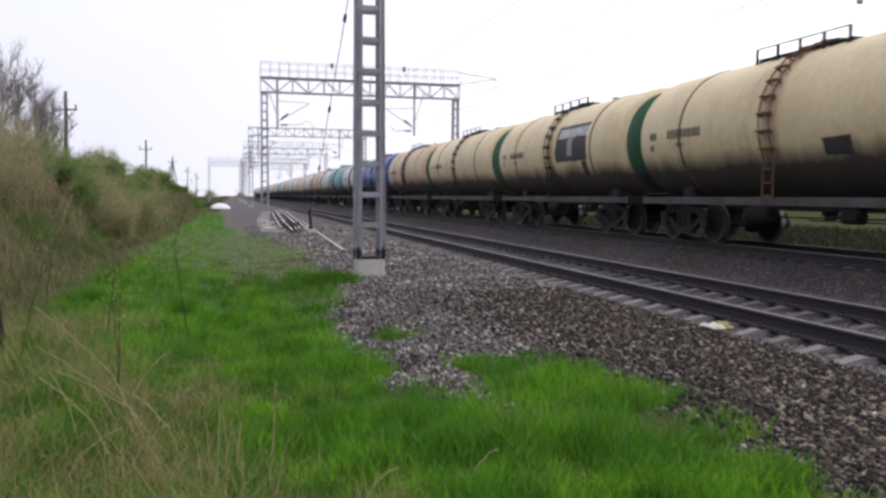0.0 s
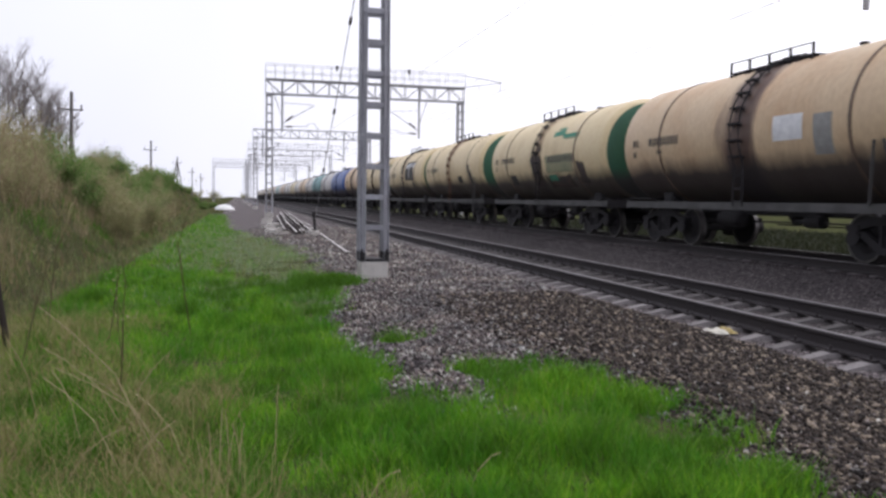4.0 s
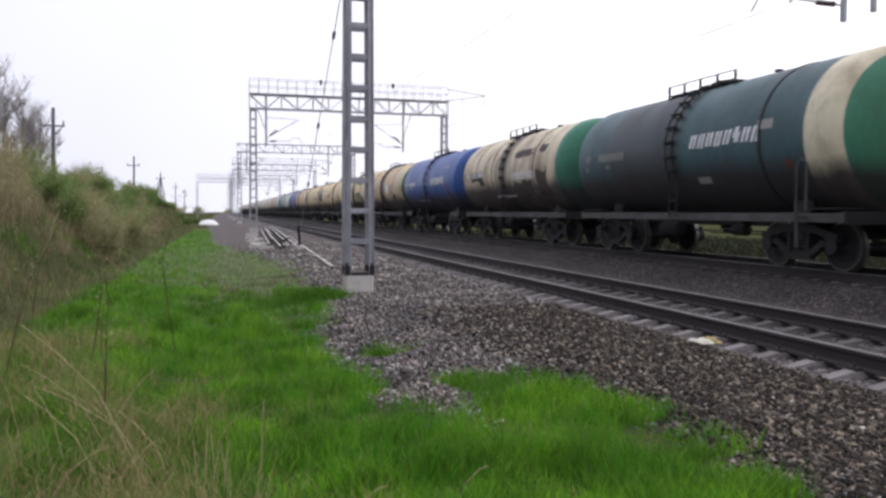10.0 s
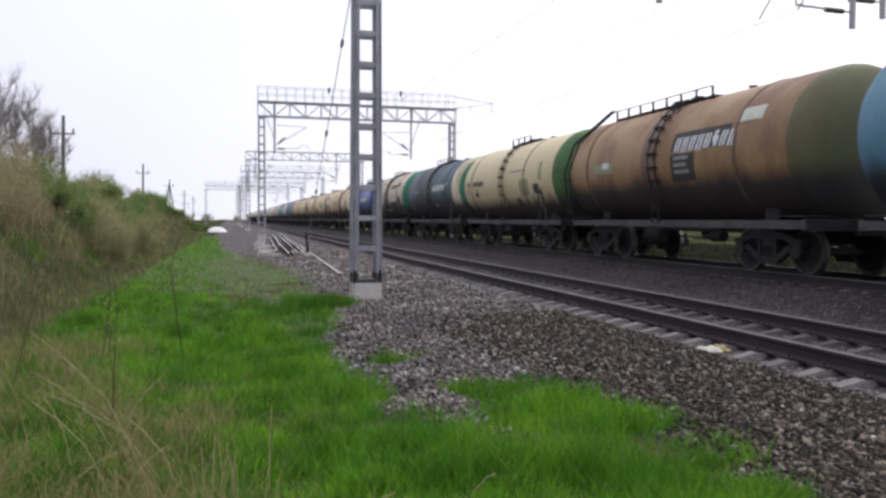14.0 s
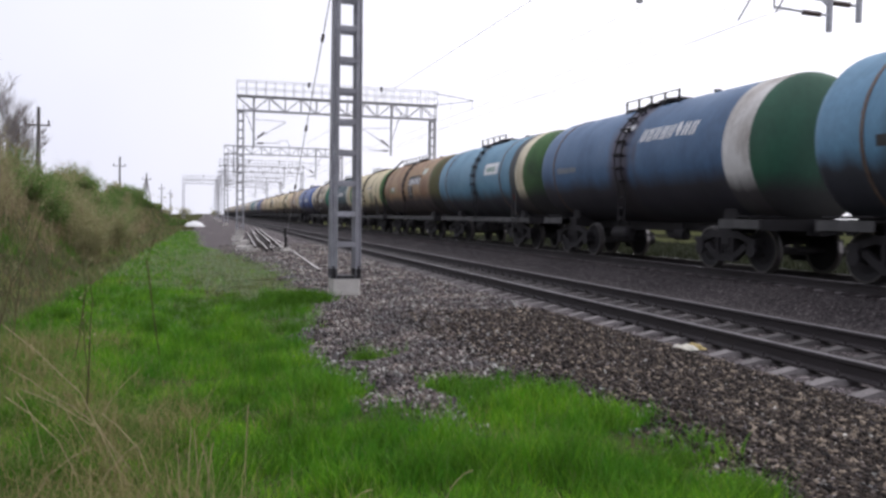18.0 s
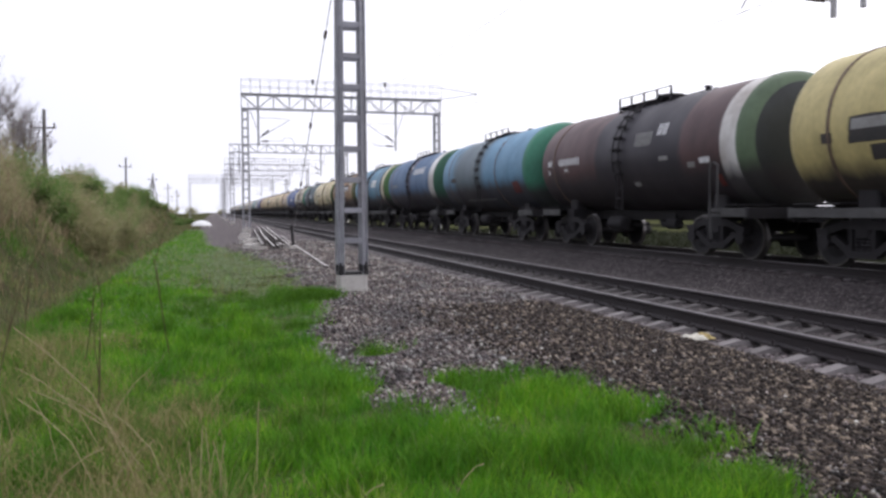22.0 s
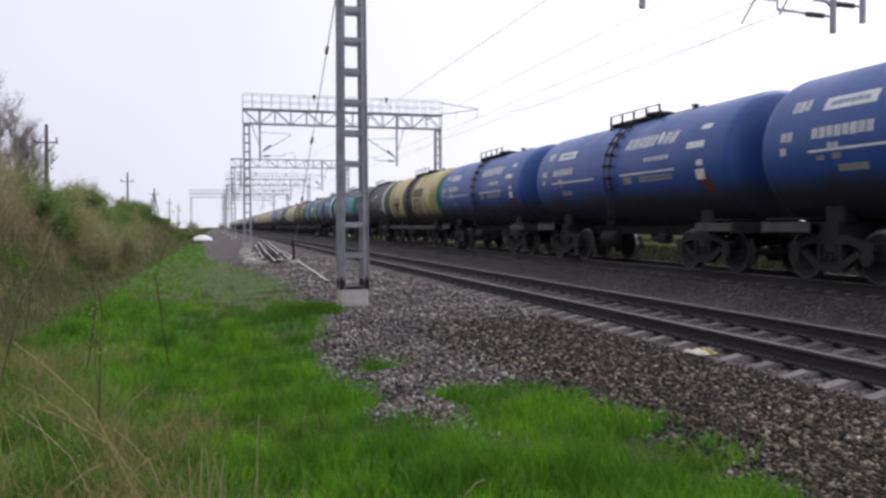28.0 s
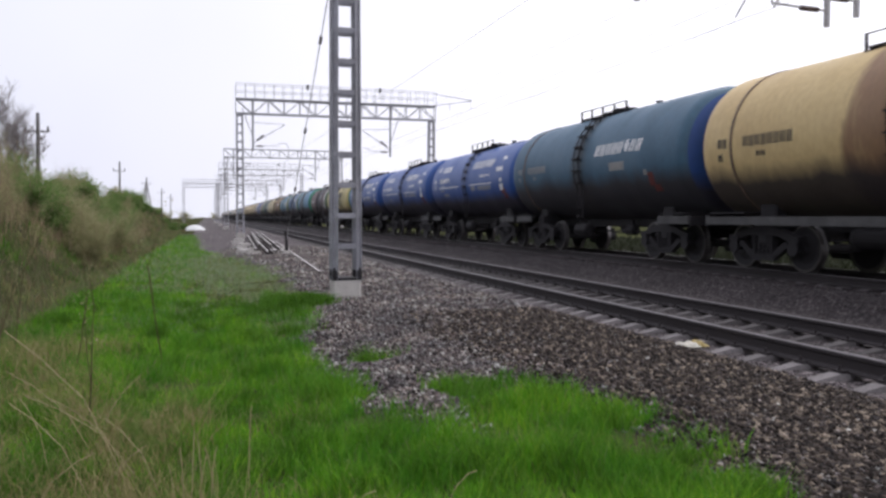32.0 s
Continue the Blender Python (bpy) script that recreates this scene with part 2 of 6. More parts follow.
def grimy_middle(m, half, left):
    """Brake dust on the middle of a sleeper, between the rails."""
    n, l = m.node_tree.nodes, m.node_tree.links
    b = n["Principled BSDF"]
    under = b.inputs["Base Color"].links[0].from_socket
    co, sep, size, edge, mul = (n.new("ShaderNode" + k) for k in ("TexCoord", "SeparateXYZ", "Math", "MapRange", "MixRGB"))
    l.new(co.outputs["Object"], sep.inputs[0])
    size.operation = "ABSOLUTE"
    l.new(sep.outputs["X"], size.inputs[0])
    edge.inputs["From Min"].default_value, edge.inputs["From Max"].default_value = half - 0.12, half + 0.1
    edge.inputs["To Min"].default_value = left
    l.new(size.outputs[0], edge.inputs[0])
    mul.blend_type = "MULTIPLY"
    mul.inputs[0].default_value = 1.0
    l.new(under, mul.inputs[1])
    l.new(edge.outputs[0], mul.inputs[2])
    l.new(mul.outputs[0], b.inputs["Base Color"])


SLEEPER = varied("concrete_sleeper", ((0.15, 0.138, 0.137), (0.205, 0.188, 0.186), (0.10, 0.09, 0.09), (0.17, 0.156, 0.154)), 0.9, "object")
grimy_middle(SLEEPER, 0.8, 0.48)
DARK_STEEL = material("grimy_running_gear", (0.022, 0.019, 0.022), 0.8, 0.1, (0.010, 0.009, 0.010), 4, 40, 0.3)
SILL_PAINT = material("dusty_sill_paint", (0.085, 0.083, 0.083), 0.8, 0, (0.02, 0.018, 0.019), 2.2, 30, 0.2)
WHEEL_RIM = material("worn_wheel_tread", (0.16, 0.15, 0.15), 0.35, 0.7, (0.05, 0.045, 0.045), 6, 50, 0.05)
WIRE = material("overhead_wire", (0.30, 0.29, 0.30), 0.5, 0.3, None, 5, 40, 0.0)
INSULATOR = material("brown_insulator", (0.07, 0.045, 0.04), 0.35, 0, None, 5, 40, 0.0)
# spare rails: bright head and dark side have light and shadow in their colours
SPARE_LIT = material("weathered_lit_rail", (0.50, 0.48, 0.46), 0.8, 0.0, (0.28, 0.25, 0.23), 5, 50, 0.3)
SPARE_SHADED = material("shaded_rail_side", (0.12, 0.108, 0.105), 0.9, 0.0, (0.06, 0.052, 0.05), 5, 50, 0.3)
POLE_WOOD = material("grey_pole_wood", (0.2, 0.19, 0.185), 0.9, 0, (0.12, 0.11, 0.105), 3, 50, 0.4)
GROUND = material("mossy_soil", (0.042, 0.055, 0.020), 0.95, 0, (0.07, 0.057, 0.038), 1.1, 22, 0.6, 0.8)
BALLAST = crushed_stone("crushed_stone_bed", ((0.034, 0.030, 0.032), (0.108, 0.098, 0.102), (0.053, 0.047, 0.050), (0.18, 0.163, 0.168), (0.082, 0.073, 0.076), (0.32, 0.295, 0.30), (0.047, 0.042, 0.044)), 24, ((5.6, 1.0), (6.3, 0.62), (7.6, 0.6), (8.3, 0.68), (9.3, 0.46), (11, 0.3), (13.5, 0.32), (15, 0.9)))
STONES = varied("crushed_stone", ((0.015, 0.012, 0.012), (0.068, 0.059, 0.059), (0.149, 0.128, 0.126), (0.031, 0.027, 0.028), (0.420, 0.420, 0.392), (0.110, 0.088, 0.079), (0.020, 0.017, 0.017), (0.237, 0.197, 0.177), (0.044, 0.038, 0.039), (0.320, 0.285, 0.276)), 0.95, patches=((0.75, 0.75, 0.77), (1.25, 1.2, 1.15)))
BROWN_STONES = varied("grimy_brown_stone", ((0.008, 0.006, 0.006), (0.030, 0.023, 0.019), (0.012, 0.009, 0.008), (0.055, 0.042, 0.034), (0.009, 0.007, 0.007), (0.29, 0.235, 0.18), (0.020, 0.015, 0.013), (0.085, 0.066, 0.052), (0.010, 0.008, 0.007), (0.035, 0.027, 0.022)), 0.95)
OILY_STONES = varied("oily_crushed_stone", ((0.014, 0.012, 0.013), (0.042, 0.033, 0.035), (0.07, 0.056, 0.058), (0.028, 0.022, 0.025), (0.11, 0.09, 0.088)), 0.9)
GRASS = varied("fresh_grass", ((0.070, 0.225, 0.011), (0.135, 0.345, 0.016), (0.092, 0.290, 0.017), (0.225, 0.415, 0.032), (0.058, 0.180, 0.011)), 0.6, thin=0.4, patches=((0.62, 0.74, 0.8), (1.3, 1.18, 1.1)))
GRASS_DULL = varied("dull_grass", ((0.163, 0.248, 0.065), (0.245, 0.300, 0.108), (0.122, 0.197, 0.049), (0.337, 0.300, 0.162)), 0.7, thin=0.35, patches=((0.75, 0.8, 0.75), (1.2, 1.1, 1.0)))
BANK_GRASS = varied("bank_grass", ((0.140, 0.204, 0.065), (0.217, 0.243, 0.101), (0.114, 0.153, 0.050), (0.243, 0.199, 0.121), (0.178, 0.141, 0.086)), 0.75, thin=0.35, patches=((0.7, 0.72, 0.75), (1.25, 1.2, 1.1)))
DRY_GRASS = varied("dry_grass", ((0.27, 0.225, 0.10), (0.36, 0.30, 0.15), (0.20, 0.18, 0.07), (0.17, 0.185, 0.055)), 0.8, thin=0.3)
BROWN_GRASS = varied("brown_bank_reeds", ((0.288, 0.222, 0.131), (0.384, 0.300, 0.188), (0.228, 0.180, 0.106), (0.204, 0.204, 0.094)), 0.8, thin=0.3)
DEEP_GRASS = varied("dark_green_tufts", ((0.053, 0.144, 0.012), (0.075, 0.188, 0.014), (0.112, 0.250, 0.022), (0.045, 0.112, 0.010)), 0.6, thin=0.4)
LEAVES = varied("spring_leaves", ((0.128, 0.215, 0.060), (0.185, 0.290, 0.080), (0.100, 0.165, 0.045), (0.245, 0.310, 0.110)), 0.6, thin=0.5)
LEAVES_YOUNG = varied("young_yellow_green_leaves", ((0.275, 0.285, 0.130), (0.385, 0.355, 0.195), (0.230, 0.230, 0.105)), 0.6, thin=0.5)
BARK = material("grey_brown_bark", (0.27, 0.245, 0.24), 0.95, 0, (0.17, 0.15, 0.145), 6, 40, 0.5)
TWIG = material("dry_twig", (0.33, 0.26, 0.17), 0.9, 0, (0.2, 0.15, 0.10), 6, 40, 0.3)
SAPLING_BARK = material("dark_sapling_bark", (0.13, 0.11, 0.06), 0.9, 0, (0.07, 0.06, 0.035), 6, 40, 0.3)
WHITE_HEAP = material("white_chalky_heap", (0.807, 0.807, 0.798), 0.9, 0, (0.665, 0.665, 0.665), 3, 20, 0.4)
PAPER = material("crumpled_pale_sheet", (0.525, 0.51, 0.45), 0.7, 0, (0.413, 0.375, 0.285), 5, 30, 0.3)
YELLOW_SHEET = material("yellow_sheet", (0.36, 0.28, 0.10), 0.7, 0, (0.16, 0.11, 0.04), 9, 30, 0.3)
OLD_WOOD = material("dark_weathered_stake", (0.05, 0.042, 0.038), 0.9, 0, (0.025, 0.022, 0.02), 8, 60, 0.5)
GREY_GRASS = varied("thin_grey_green_grass", ((0.24, 0.32, 0.17), (0.30, 0.37, 0.22), (0.20, 0.28, 0.13), (0.35, 0.35, 0.24)), 0.75, thin=0.35)
STRAW = material("straw", (0.36, 0.295, 0.16), 0.8, 0, (0.24, 0.19, 0.10), 9, 60, 0.2)
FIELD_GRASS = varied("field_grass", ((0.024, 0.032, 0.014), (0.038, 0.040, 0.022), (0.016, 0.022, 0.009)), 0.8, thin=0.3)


# ---- mesh building ----
class Geo:
    """Collects faces into one mesh."""

    def __init__(self):
        self.v, self.f, self.k = [], [], []

    def add(self, verts, faces, k=0):
        o = len(self.v)
        self.v.extend(verts)
        for q in faces:
            self.f.append([o + i for i in q])
            self.k.append(k)

    def box(self, x, y, z, sx, sy, sz, k=0, b=0.0, m=None):
        """A box by its centre and size; b bevels its long vertical edges."""
        hx, hy, hz = sx / 2, sy / 2, sz / 2
        if b:
            ring = [(hx - b, -hy), (hx, -hy + b), (hx, hy - b), (hx - b, hy), (-hx + b, hy), (-hx, hy - b), (-hx, -hy + b), (-hx + b, -hy)]
        else:
            ring = [(hx, -hy), (hx, hy), (-hx, hy), (-hx, -hy)]
        n = len(ring)
        vs = [Vector((p, q, -hz)) for p, q in ring] + [Vector((p, q, hz)) for p, q in ring]
        c = Vector((x, y, z))
        vs = [(m @ p if m else p) + c for p in vs]
        fs = [[i, (i + 1) % n, n + (i + 1) % n, n + i] for i in range(n)] + [list(range(n))[::-1], list(range(n, 2 * n))]
        self.add(vs, fs, k)
        return self

    def bar(self, p, q, w, h=None, k=0, b=0.0):
        """A straight bar of section w x h from p to q."""
        p, q = Vector(p), Vector(q)
        d = q - p
        m = d.to_track_quat("Z", "Y").to_matrix()
        c = (p + q) / 2
        return self.box(c.x, c.y, c.z, w, h or w, d.length, k, b, m)

    def tube(self, p, q, r, r2=None, n=8, k=0, caps=True):
        p, q = Vector(p), Vector(q)
        r2 = r if r2 is None else r2
        m = (q - p).to_track_quat("Z", "Y").to_matrix()
        vs = []
        for c, rad in ((p, r), (q, r2)):
            vs += [c + m @ Vector((rad * math.cos(2 * math.pi * i / n), rad * math.sin(2 * math.pi * i / n), 0)) for i in range(n)]
        fs = [[i, (i + 1) % n, n + (i + 1) % n, n + i] for i in range(n)]
        if caps:
            fs += [list(range(n))[::-1], list(range(n, 2 * n))]
        self.add(vs, fs, k)
        return self

    def path(self, pts, r, n=6, k=0):
        """One bent rod through the points."""
        pts = [Vector(p) for p in pts]
        vs = []
        for i, p in enumerate(pts):
            d = pts[min(i + 1, len(pts) - 1)] - pts[max(i - 1, 0)]
            m = d.to_track_quat("Z", "Y").to_matrix()
            vs += [p + m @ Vector((r * math.cos(2 * math.pi * j / n), r * math.sin(2 * math.pi * j / n), 0)) for j in range(n)]
        self.add(vs, [[i * n + j, i * n + (j + 1) % n, (i + 1) * n + (j + 1) % n, (i + 1) * n + j] for i in range(len(pts) - 1) for j in range(n)], k)
        return self

    def lathe(self, prof, n, axis="y", c=(0, 0, 0), k=0, kinds=None):
        """Revolve (along, radius) pairs round an axis through c."""
        vs, fs, ks = [], [], []
        for s, r in prof:
            for i in range(n):
                a = 2 * math.pi * i / n
                u, w = r * math.cos(a), r * math.sin(a)
                vs.append(Vector(c) + (Vector((u, s, w)) if axis == "y" else Vector((s, u, w)) if axis == "x" else Vector((u, w, s))))
        for j in range(len(prof) - 1):
            for i in range(n):
                q = [j * n + i, j * n + (i + 1) % n, (j + 1) * n + (i + 1) % n, (j + 1) * n + i]
                fs.append(q if axis == "y" else q[::-1])
                ks.append(kinds[j] if kinds else k)
        o = len(self.v)
        self.v.extend(vs)
        for q, kk in zip(fs, ks):
            self.f.append([o + i for i in q])
            self.k.append(kk)
        return self

    def mesh(self, name, mats, smooth=False):
        me = bpy.data.meshes.new(name)
        me.from_pydata(self.v, [], self.f)
        for m in mats if isinstance(mats, (list, tuple)) else [mats]:
            me.materials.append(m)
        me.polygons.foreach_set("material_index", self.k)
        if smooth:
            me.polygons.foreach_set("use_smooth", [True] * len(self.f))
        me.update()
        return me


def part(name, data, parent, label="", at=None):
    """One mesh object under a thing or part; data is a mesh that may be shared."""
    ob = new(name, data)
    ob.parent = parent
    if at is not None:
        ob.matrix_basis = at if isinstance(at, Matrix) else Matrix.Translation(at)
    if label:
        ob["label"] = label
    return ob


def thing(name, label, category, group="", at=None, kind=""):
    ob = tagged(new(name), label, category, group, kind)
    if at is not None:
        ob.matrix_basis = at if isinstance(at, Matrix) else Matrix.Translation(at)
    return ob


rnd = random.Random(7)


# ---- plan ----
NEAR_X, FAR_X = 6.78, 12.10        # axes of the two tracks
NEAR_RAIL, FAR_RAIL = 0.185, 0.42  # rail heads
GAUGE = 1.59                       # between rail head centres
MAST_X, MAST_Y = 2.48, 15.1
GANTRY_Y = (60.0, 104.0, 148.0, 192.0, 236.0)


def smooth(a, b, x):
    t = min(max((x - a) / (b - a), 0.0), 1.0)
    return t * t * (3 - 2 * t)


def ground_z(x, y):
    """Height of the ground: a bank to the west, the ballast of the two tracks, fields beyond."""
    n1 = noise.noise(Vector((x * 0.35, y * 0.35, 3.1)))
    n2 = noise.noise(Vector((x * 1.7, y * 1.7, 9.2)))
    z = -0.10 + 0.10 * smooth(0.4, 3.5, x) + 0.05 * n1 * (1 - smooth(3, 4.5, x)) + 0.015 * n2
    # the shoulder of the path, a shallow ditch behind it, then the bank
    shoulder = smooth(5, 9, y) * (1 - smooth(34, 50, y))
    z += shoulder * (0.10 * math.exp(-((x + 1.7) / 0.8) ** 2) - 0.26 * math.exp(-((x + 3.15) / 0.5) ** 2))
    foot = -3.0 + 0.35 * noise.noise(Vector((0.4, y * 0.11, 1.0)))
    rise = smooth(foot, foot - 3.4, x) * (1 - 0.85 * smooth(90, 170, y))
    z += rise * (2.15 + 0.35 * noise.noise(Vector((x * 0.2, y * 0.13, 5.0)))) + 0.14 * rise * n1 * 3
    z -= 1.2 * smooth(-12, -24, x)
    z += 0.235 * smooth(8.3, 10.2, x)
    z -= 0.55 * smooth(14.2, 17.5, x)
    z -= 0.14 * smooth(8.6, 9.1, x) * (1 - smooth(9.1, 9.9, x))
    z -= 0.085 * smooth(5.0, 5.38, x) * (1 - smooth(8.15, 8.5, x)) + 0.05 * smooth(10.4, 10.8, x) * (1 - smooth(13.4, 13.9, x))
    return z


# ---- ground: one sheet to the horizon ----
def axis_steps(bands):
    out = []
    for a, b, s in bands:
        k = a
        while k < b - 1e-6:
            out.append(k)
            k += s
    out.append(bands[-1][1])
    return out


xs = axis_steps(((-900, -60, 60), (-60, -14, 4), (-14, -1.5, 0.4), (-1.5, 4, 0.16), (4, 18, 0.3), (18, 60, 6), (60, 900, 60)))
ys = axis_steps(((-60, -4, 4), (-4, 3, 0.5), (3, 16, 0.16), (16, 40, 0.5), (40, 120, 2), (120, 400, 10), (400, 1600, 60)))
g = Geo()
g.v = [(x, y, ground_z(x, y)) for y in ys for x in xs]
nx = len(xs)
g.f = [[j * nx + i, j * nx + i + 1, (j + 1) * nx + i + 1, (j + 1) * nx + i] for j in range(len(ys) - 1) for i in range(nx - 1)]
g.k = [0] * len(g.f)
ground = tagged(new("ground", g.mesh("ground", GROUND, True)), "earth ground with gravel beside the track and grassy bank", "ground", kind="structure")


# ---- tracks ----
def rail_mesh(y0, y1):
    w = [(-0.075, 0), (0.075, 0), (0.075, 0.012), (0.012, 0.035), (0.009, 0.13), (0.036, 0.14), (0.036, 0.172), (0.028, 0.18), (-0.028, 0.18),
         (-0.036, 0.172), (-0.036, 0.14), (-0.009, 0.13), (-0.012, 0.035), (-0.075, 0.012)]
    n = len(w)
    q = Geo()
    vs = [(a, y0, b) for a, b in w] + [(a, y1, b) for a, b in w]
    for i in range(n):
        q.add([vs[i], vs[(i + 1) % n], vs[n + (i + 1) % n], vs[n + i]], [[0, 1, 2, 3]], 1 if i in (6, 7, 8) else 0)
    q.add(vs[:n], [list(range(n))])
    q.add(vs[n:], [list(range(n))[::-1]])
    return q.mesh("rail", [RAIL_SIDE, RAIL_TOP])


RAIL = rail_mesh(-40, 900)
sl = Geo()
# a concrete sleeper: thick under the rails, sloping down to its ends and waisted in the middle
sec = ((-1.30, 0.11, 0.078, -0.075), (-1.27, 0.13, 0.070, -0.058), (-0.98, 0.14, 0.070, 0.0), (-0.62, 0.14, 0.070, 0.0), (-0.25, 0.12, 0.065, -0.06), (0.25, 0.12, 0.065, -0.06),
       (0.62, 0.14, 0.070, 0.0), (0.98, 0.14, 0.070, 0.0), (1.27, 0.13, 0.070, -0.058), (1.30, 0.11, 0.078, -0.075))
vs = []
for px, wb, wt, top in sec:
    vs += [(px, -wb, -0.22), (px, wb, -0.22), (px, wt, top), (px, -wt, top)]
fs = [[0, 1, 2, 3], [39, 38, 37, 36]]
for j in range(len(sec) - 1):
    for i in range(4):
        fs.append([4 * j + i, 4 * j + 4 + i, 4 * j + 4 + (i + 1) % 4, 4 * j + (i + 1) % 4])
sl.add(vs, fs)
SLEEPER_MESH = sl.mesh("sleeper", SLEEPER)
fa = Geo()
for sx in (-1, 1):
    fa.box(sx * 0.11, 0, 0.012, 0.07, 0.12, 0.035)
    fa.tube((sx * 0.12, 0, 0.02), (sx * 0.12, 0, 0.075), 0.017, n=6)
FASTENER = fa.mesh("fastening", RAIL_SIDE)


def track(x, rail_z, name, label):
    t = tagged(new(name), label, "railway track", kind="structure")
    t.matrix_basis = Matrix.Translation((x, 0, rail_z - 0.18))
    for s in (-1, 1):
        part("rail", RAIL, t, at=(s * GAUGE / 2, 0, 0))
    return t


near_track = track(NEAR_X, NEAR_RAIL, "railway_track_near", "empty railway track with rusty rails on concrete sleepers")
far_track = track(FAR_X, FAR_RAIL, "railway_track_far", "railway track under the train with dark oily ballast")


# ---- tank wagons ----
R, AXIS, HALF, DISH = 1.5, 2.56, 5.6, 0.42     # tank radius, height of its axis over the rail, half its length
PITCH = 12.17


def tank_mesh(name, mats, bands):
    """The barrel with dished ends. bands: (from y, to y, slot) painted rings, y towards the front."""
    prof = []
    for i in range(9):
        a = math.pi / 2 * i / 8
        prof.append((-HALF + DISH - DISH * math.cos(a) ** 0.8, max(R * math.sin(a) ** 0.55, 0.02)))
    cuts = sorted({round(c, 3) for b in bands for c in b[:2] if abs(c) < HALF - 0.45} | {-3.2, -1.6, 0.0, 1.6, 3.2})
    prof += [(c, R) for c in cuts]
    for i in range(8, -1, -1):
        a = math.pi / 2 * i / 8
        prof.append((HALF - DISH + DISH * math.cos(a) ** 0.8, max(R * math.sin(a) ** 0.55, 0.02)))
    kinds = []
    for (a, _), (b, _) in zip(prof, prof[1:]):
        m, s = (a + b) / 2, 0
        for lo, hi, slot in bands:
            if lo <= m <= hi:
                s = slot
        kinds.append(s)
    q = Geo().lathe(prof, 64, "y", kinds=kinds)
    return q.mesh(name, mats, True)


def ring_mesh(name, y, w, r, mat):
    """A hoop round the barrel."""
    return Geo().lathe([(y - w / 2, R - 0.01), (y - w / 2, r), (y + w / 2, r), (y + w / 2, R - 0.01)], 64, "y").mesh(name, mat)


def patch(q, y0, y1, a0, a1, lift=0.006, k=0, n=4, slant=0.0):
    """A painted patch on the side of the barrel facing -x; a is degrees above the axis, slant leans its top."""
    n = max(n, math.ceil(abs(a1 - a0) / 2.5))
    vs = []
    for i in range(n + 1):
        d = a0 + (a1 - a0) * i / n
        a = math.pi - radians(d)
        off = slant * (i / n)
        for y in (y0 + off, y1 + off):
            vs.append(((R + lift) * math.cos(a), y, (R + lift) * math.sin(a)))
    q.add(vs, [[2 * i, 2 * i + 1, 2 * i + 3, 2 * i + 2] for i in range(n)], k)


# shared running gear
q = Geo()
for sx in (-1, 1):
    q.lathe([(sx * 0.70, 0.05), (sx * 0.70, 0.30), (sx * 0.705, 0.40), (sx * 0.70, 0.43)], 24, "x")
    q.lathe([(sx * 0.83, 0.43), (sx * 0.81, 0.36), (sx * 0.79, 0.30), (sx * 0.815, 0.14), (sx * 0.85, 0.10), (sx * 0.85, 0.02)], 24, "x")
    q.lathe([(sx * 0.70, 0.43), (sx * 0.70, 0.505), (sx * 0.735, 0.505), (sx * 0.745, 0.478), (sx * 0.83, 0.47), (sx * 0.83, 0.43)], 24, "x", k=1)
    for i in range(3):
        a = 2.1 * i
        q.box(sx * 0.80, 0.22 * math.cos(a), 0.22 * math.sin(a), 0.02, 0.05, 0.05)
q.tube((-1.0, 0, 0), (1.0, 0, 0), 0.085, n=12)
WHEELSET = q.mesh("wheelset", [DARK_STEEL, WHEEL_RIM])
SIDE_FRAMES = []
for sx in (-1, 1):
    q = Geo()
    x = sx * 1.02
    q.bar((x, -1.05, 0.62), (x, -0.45, 0.80), 0.16, 0.14)
    q.bar((x, 1.05, 0.62), (x, 0.45, 0.80), 0.16, 0.14)
    q.bar((x, -0.5, 0.80), (x, 0.5, 0.80), 0.16, 0.16)
    q.bar((x, -0.72, 0.56), (x, -0.30, 0.30), 0.14, 0.13)
    q.bar((x, 0.72, 0.56), (x, 0.30, 0.30), 0.14, 0.13)
    q.bar((x, -0.34, 0.27), (x, 0.34, 0.27), 0.16, 0.13)
    for sy in (-1, 1):
        q.tube((x - 0.10, sy * 0.925, 0.475), (x + 0.12 * sx + 0.06, sy * 0.925, 0.475), 0.15, n=14)
        q.box(x, sy * 0.925, 0.66, 0.2, 0.32, 0.12)
        q.box(x, sy * 0.27, 0.53, 0.15, 0.07, 0.42)
    for i in range(-1, 2):
        for j in range(5):
            q.lathe([(0.34 + j * 0.075, 0.055), (0.365 + j * 0.075, 0.07), (0.40 + j * 0.075, 0.055)], 8, "z", (x, i * 0.14, 0))
    SIDE_FRAMES.append(q.mesh("side_frame", DARK_STEEL))
q = Geo()
q.box(0, 0, 0.68, 2.2, 0.36, 0.22, b=0.05).box(0, 0, 0.82, 0.5, 0.5, 0.1)
for sy in (-1, 1):
    q.bar((-0.8, sy * 0.42, 0.42), (0.8, sy * 0.42, 0.42), 0.09, 0.09)
    for sx in (-1, 1):
        q.box(sx * 0.76, sy * 0.44, 0.46, 0.1, 0.07, 0.3)
BOLSTER = q.mesh("bolster", DARK_STEEL)

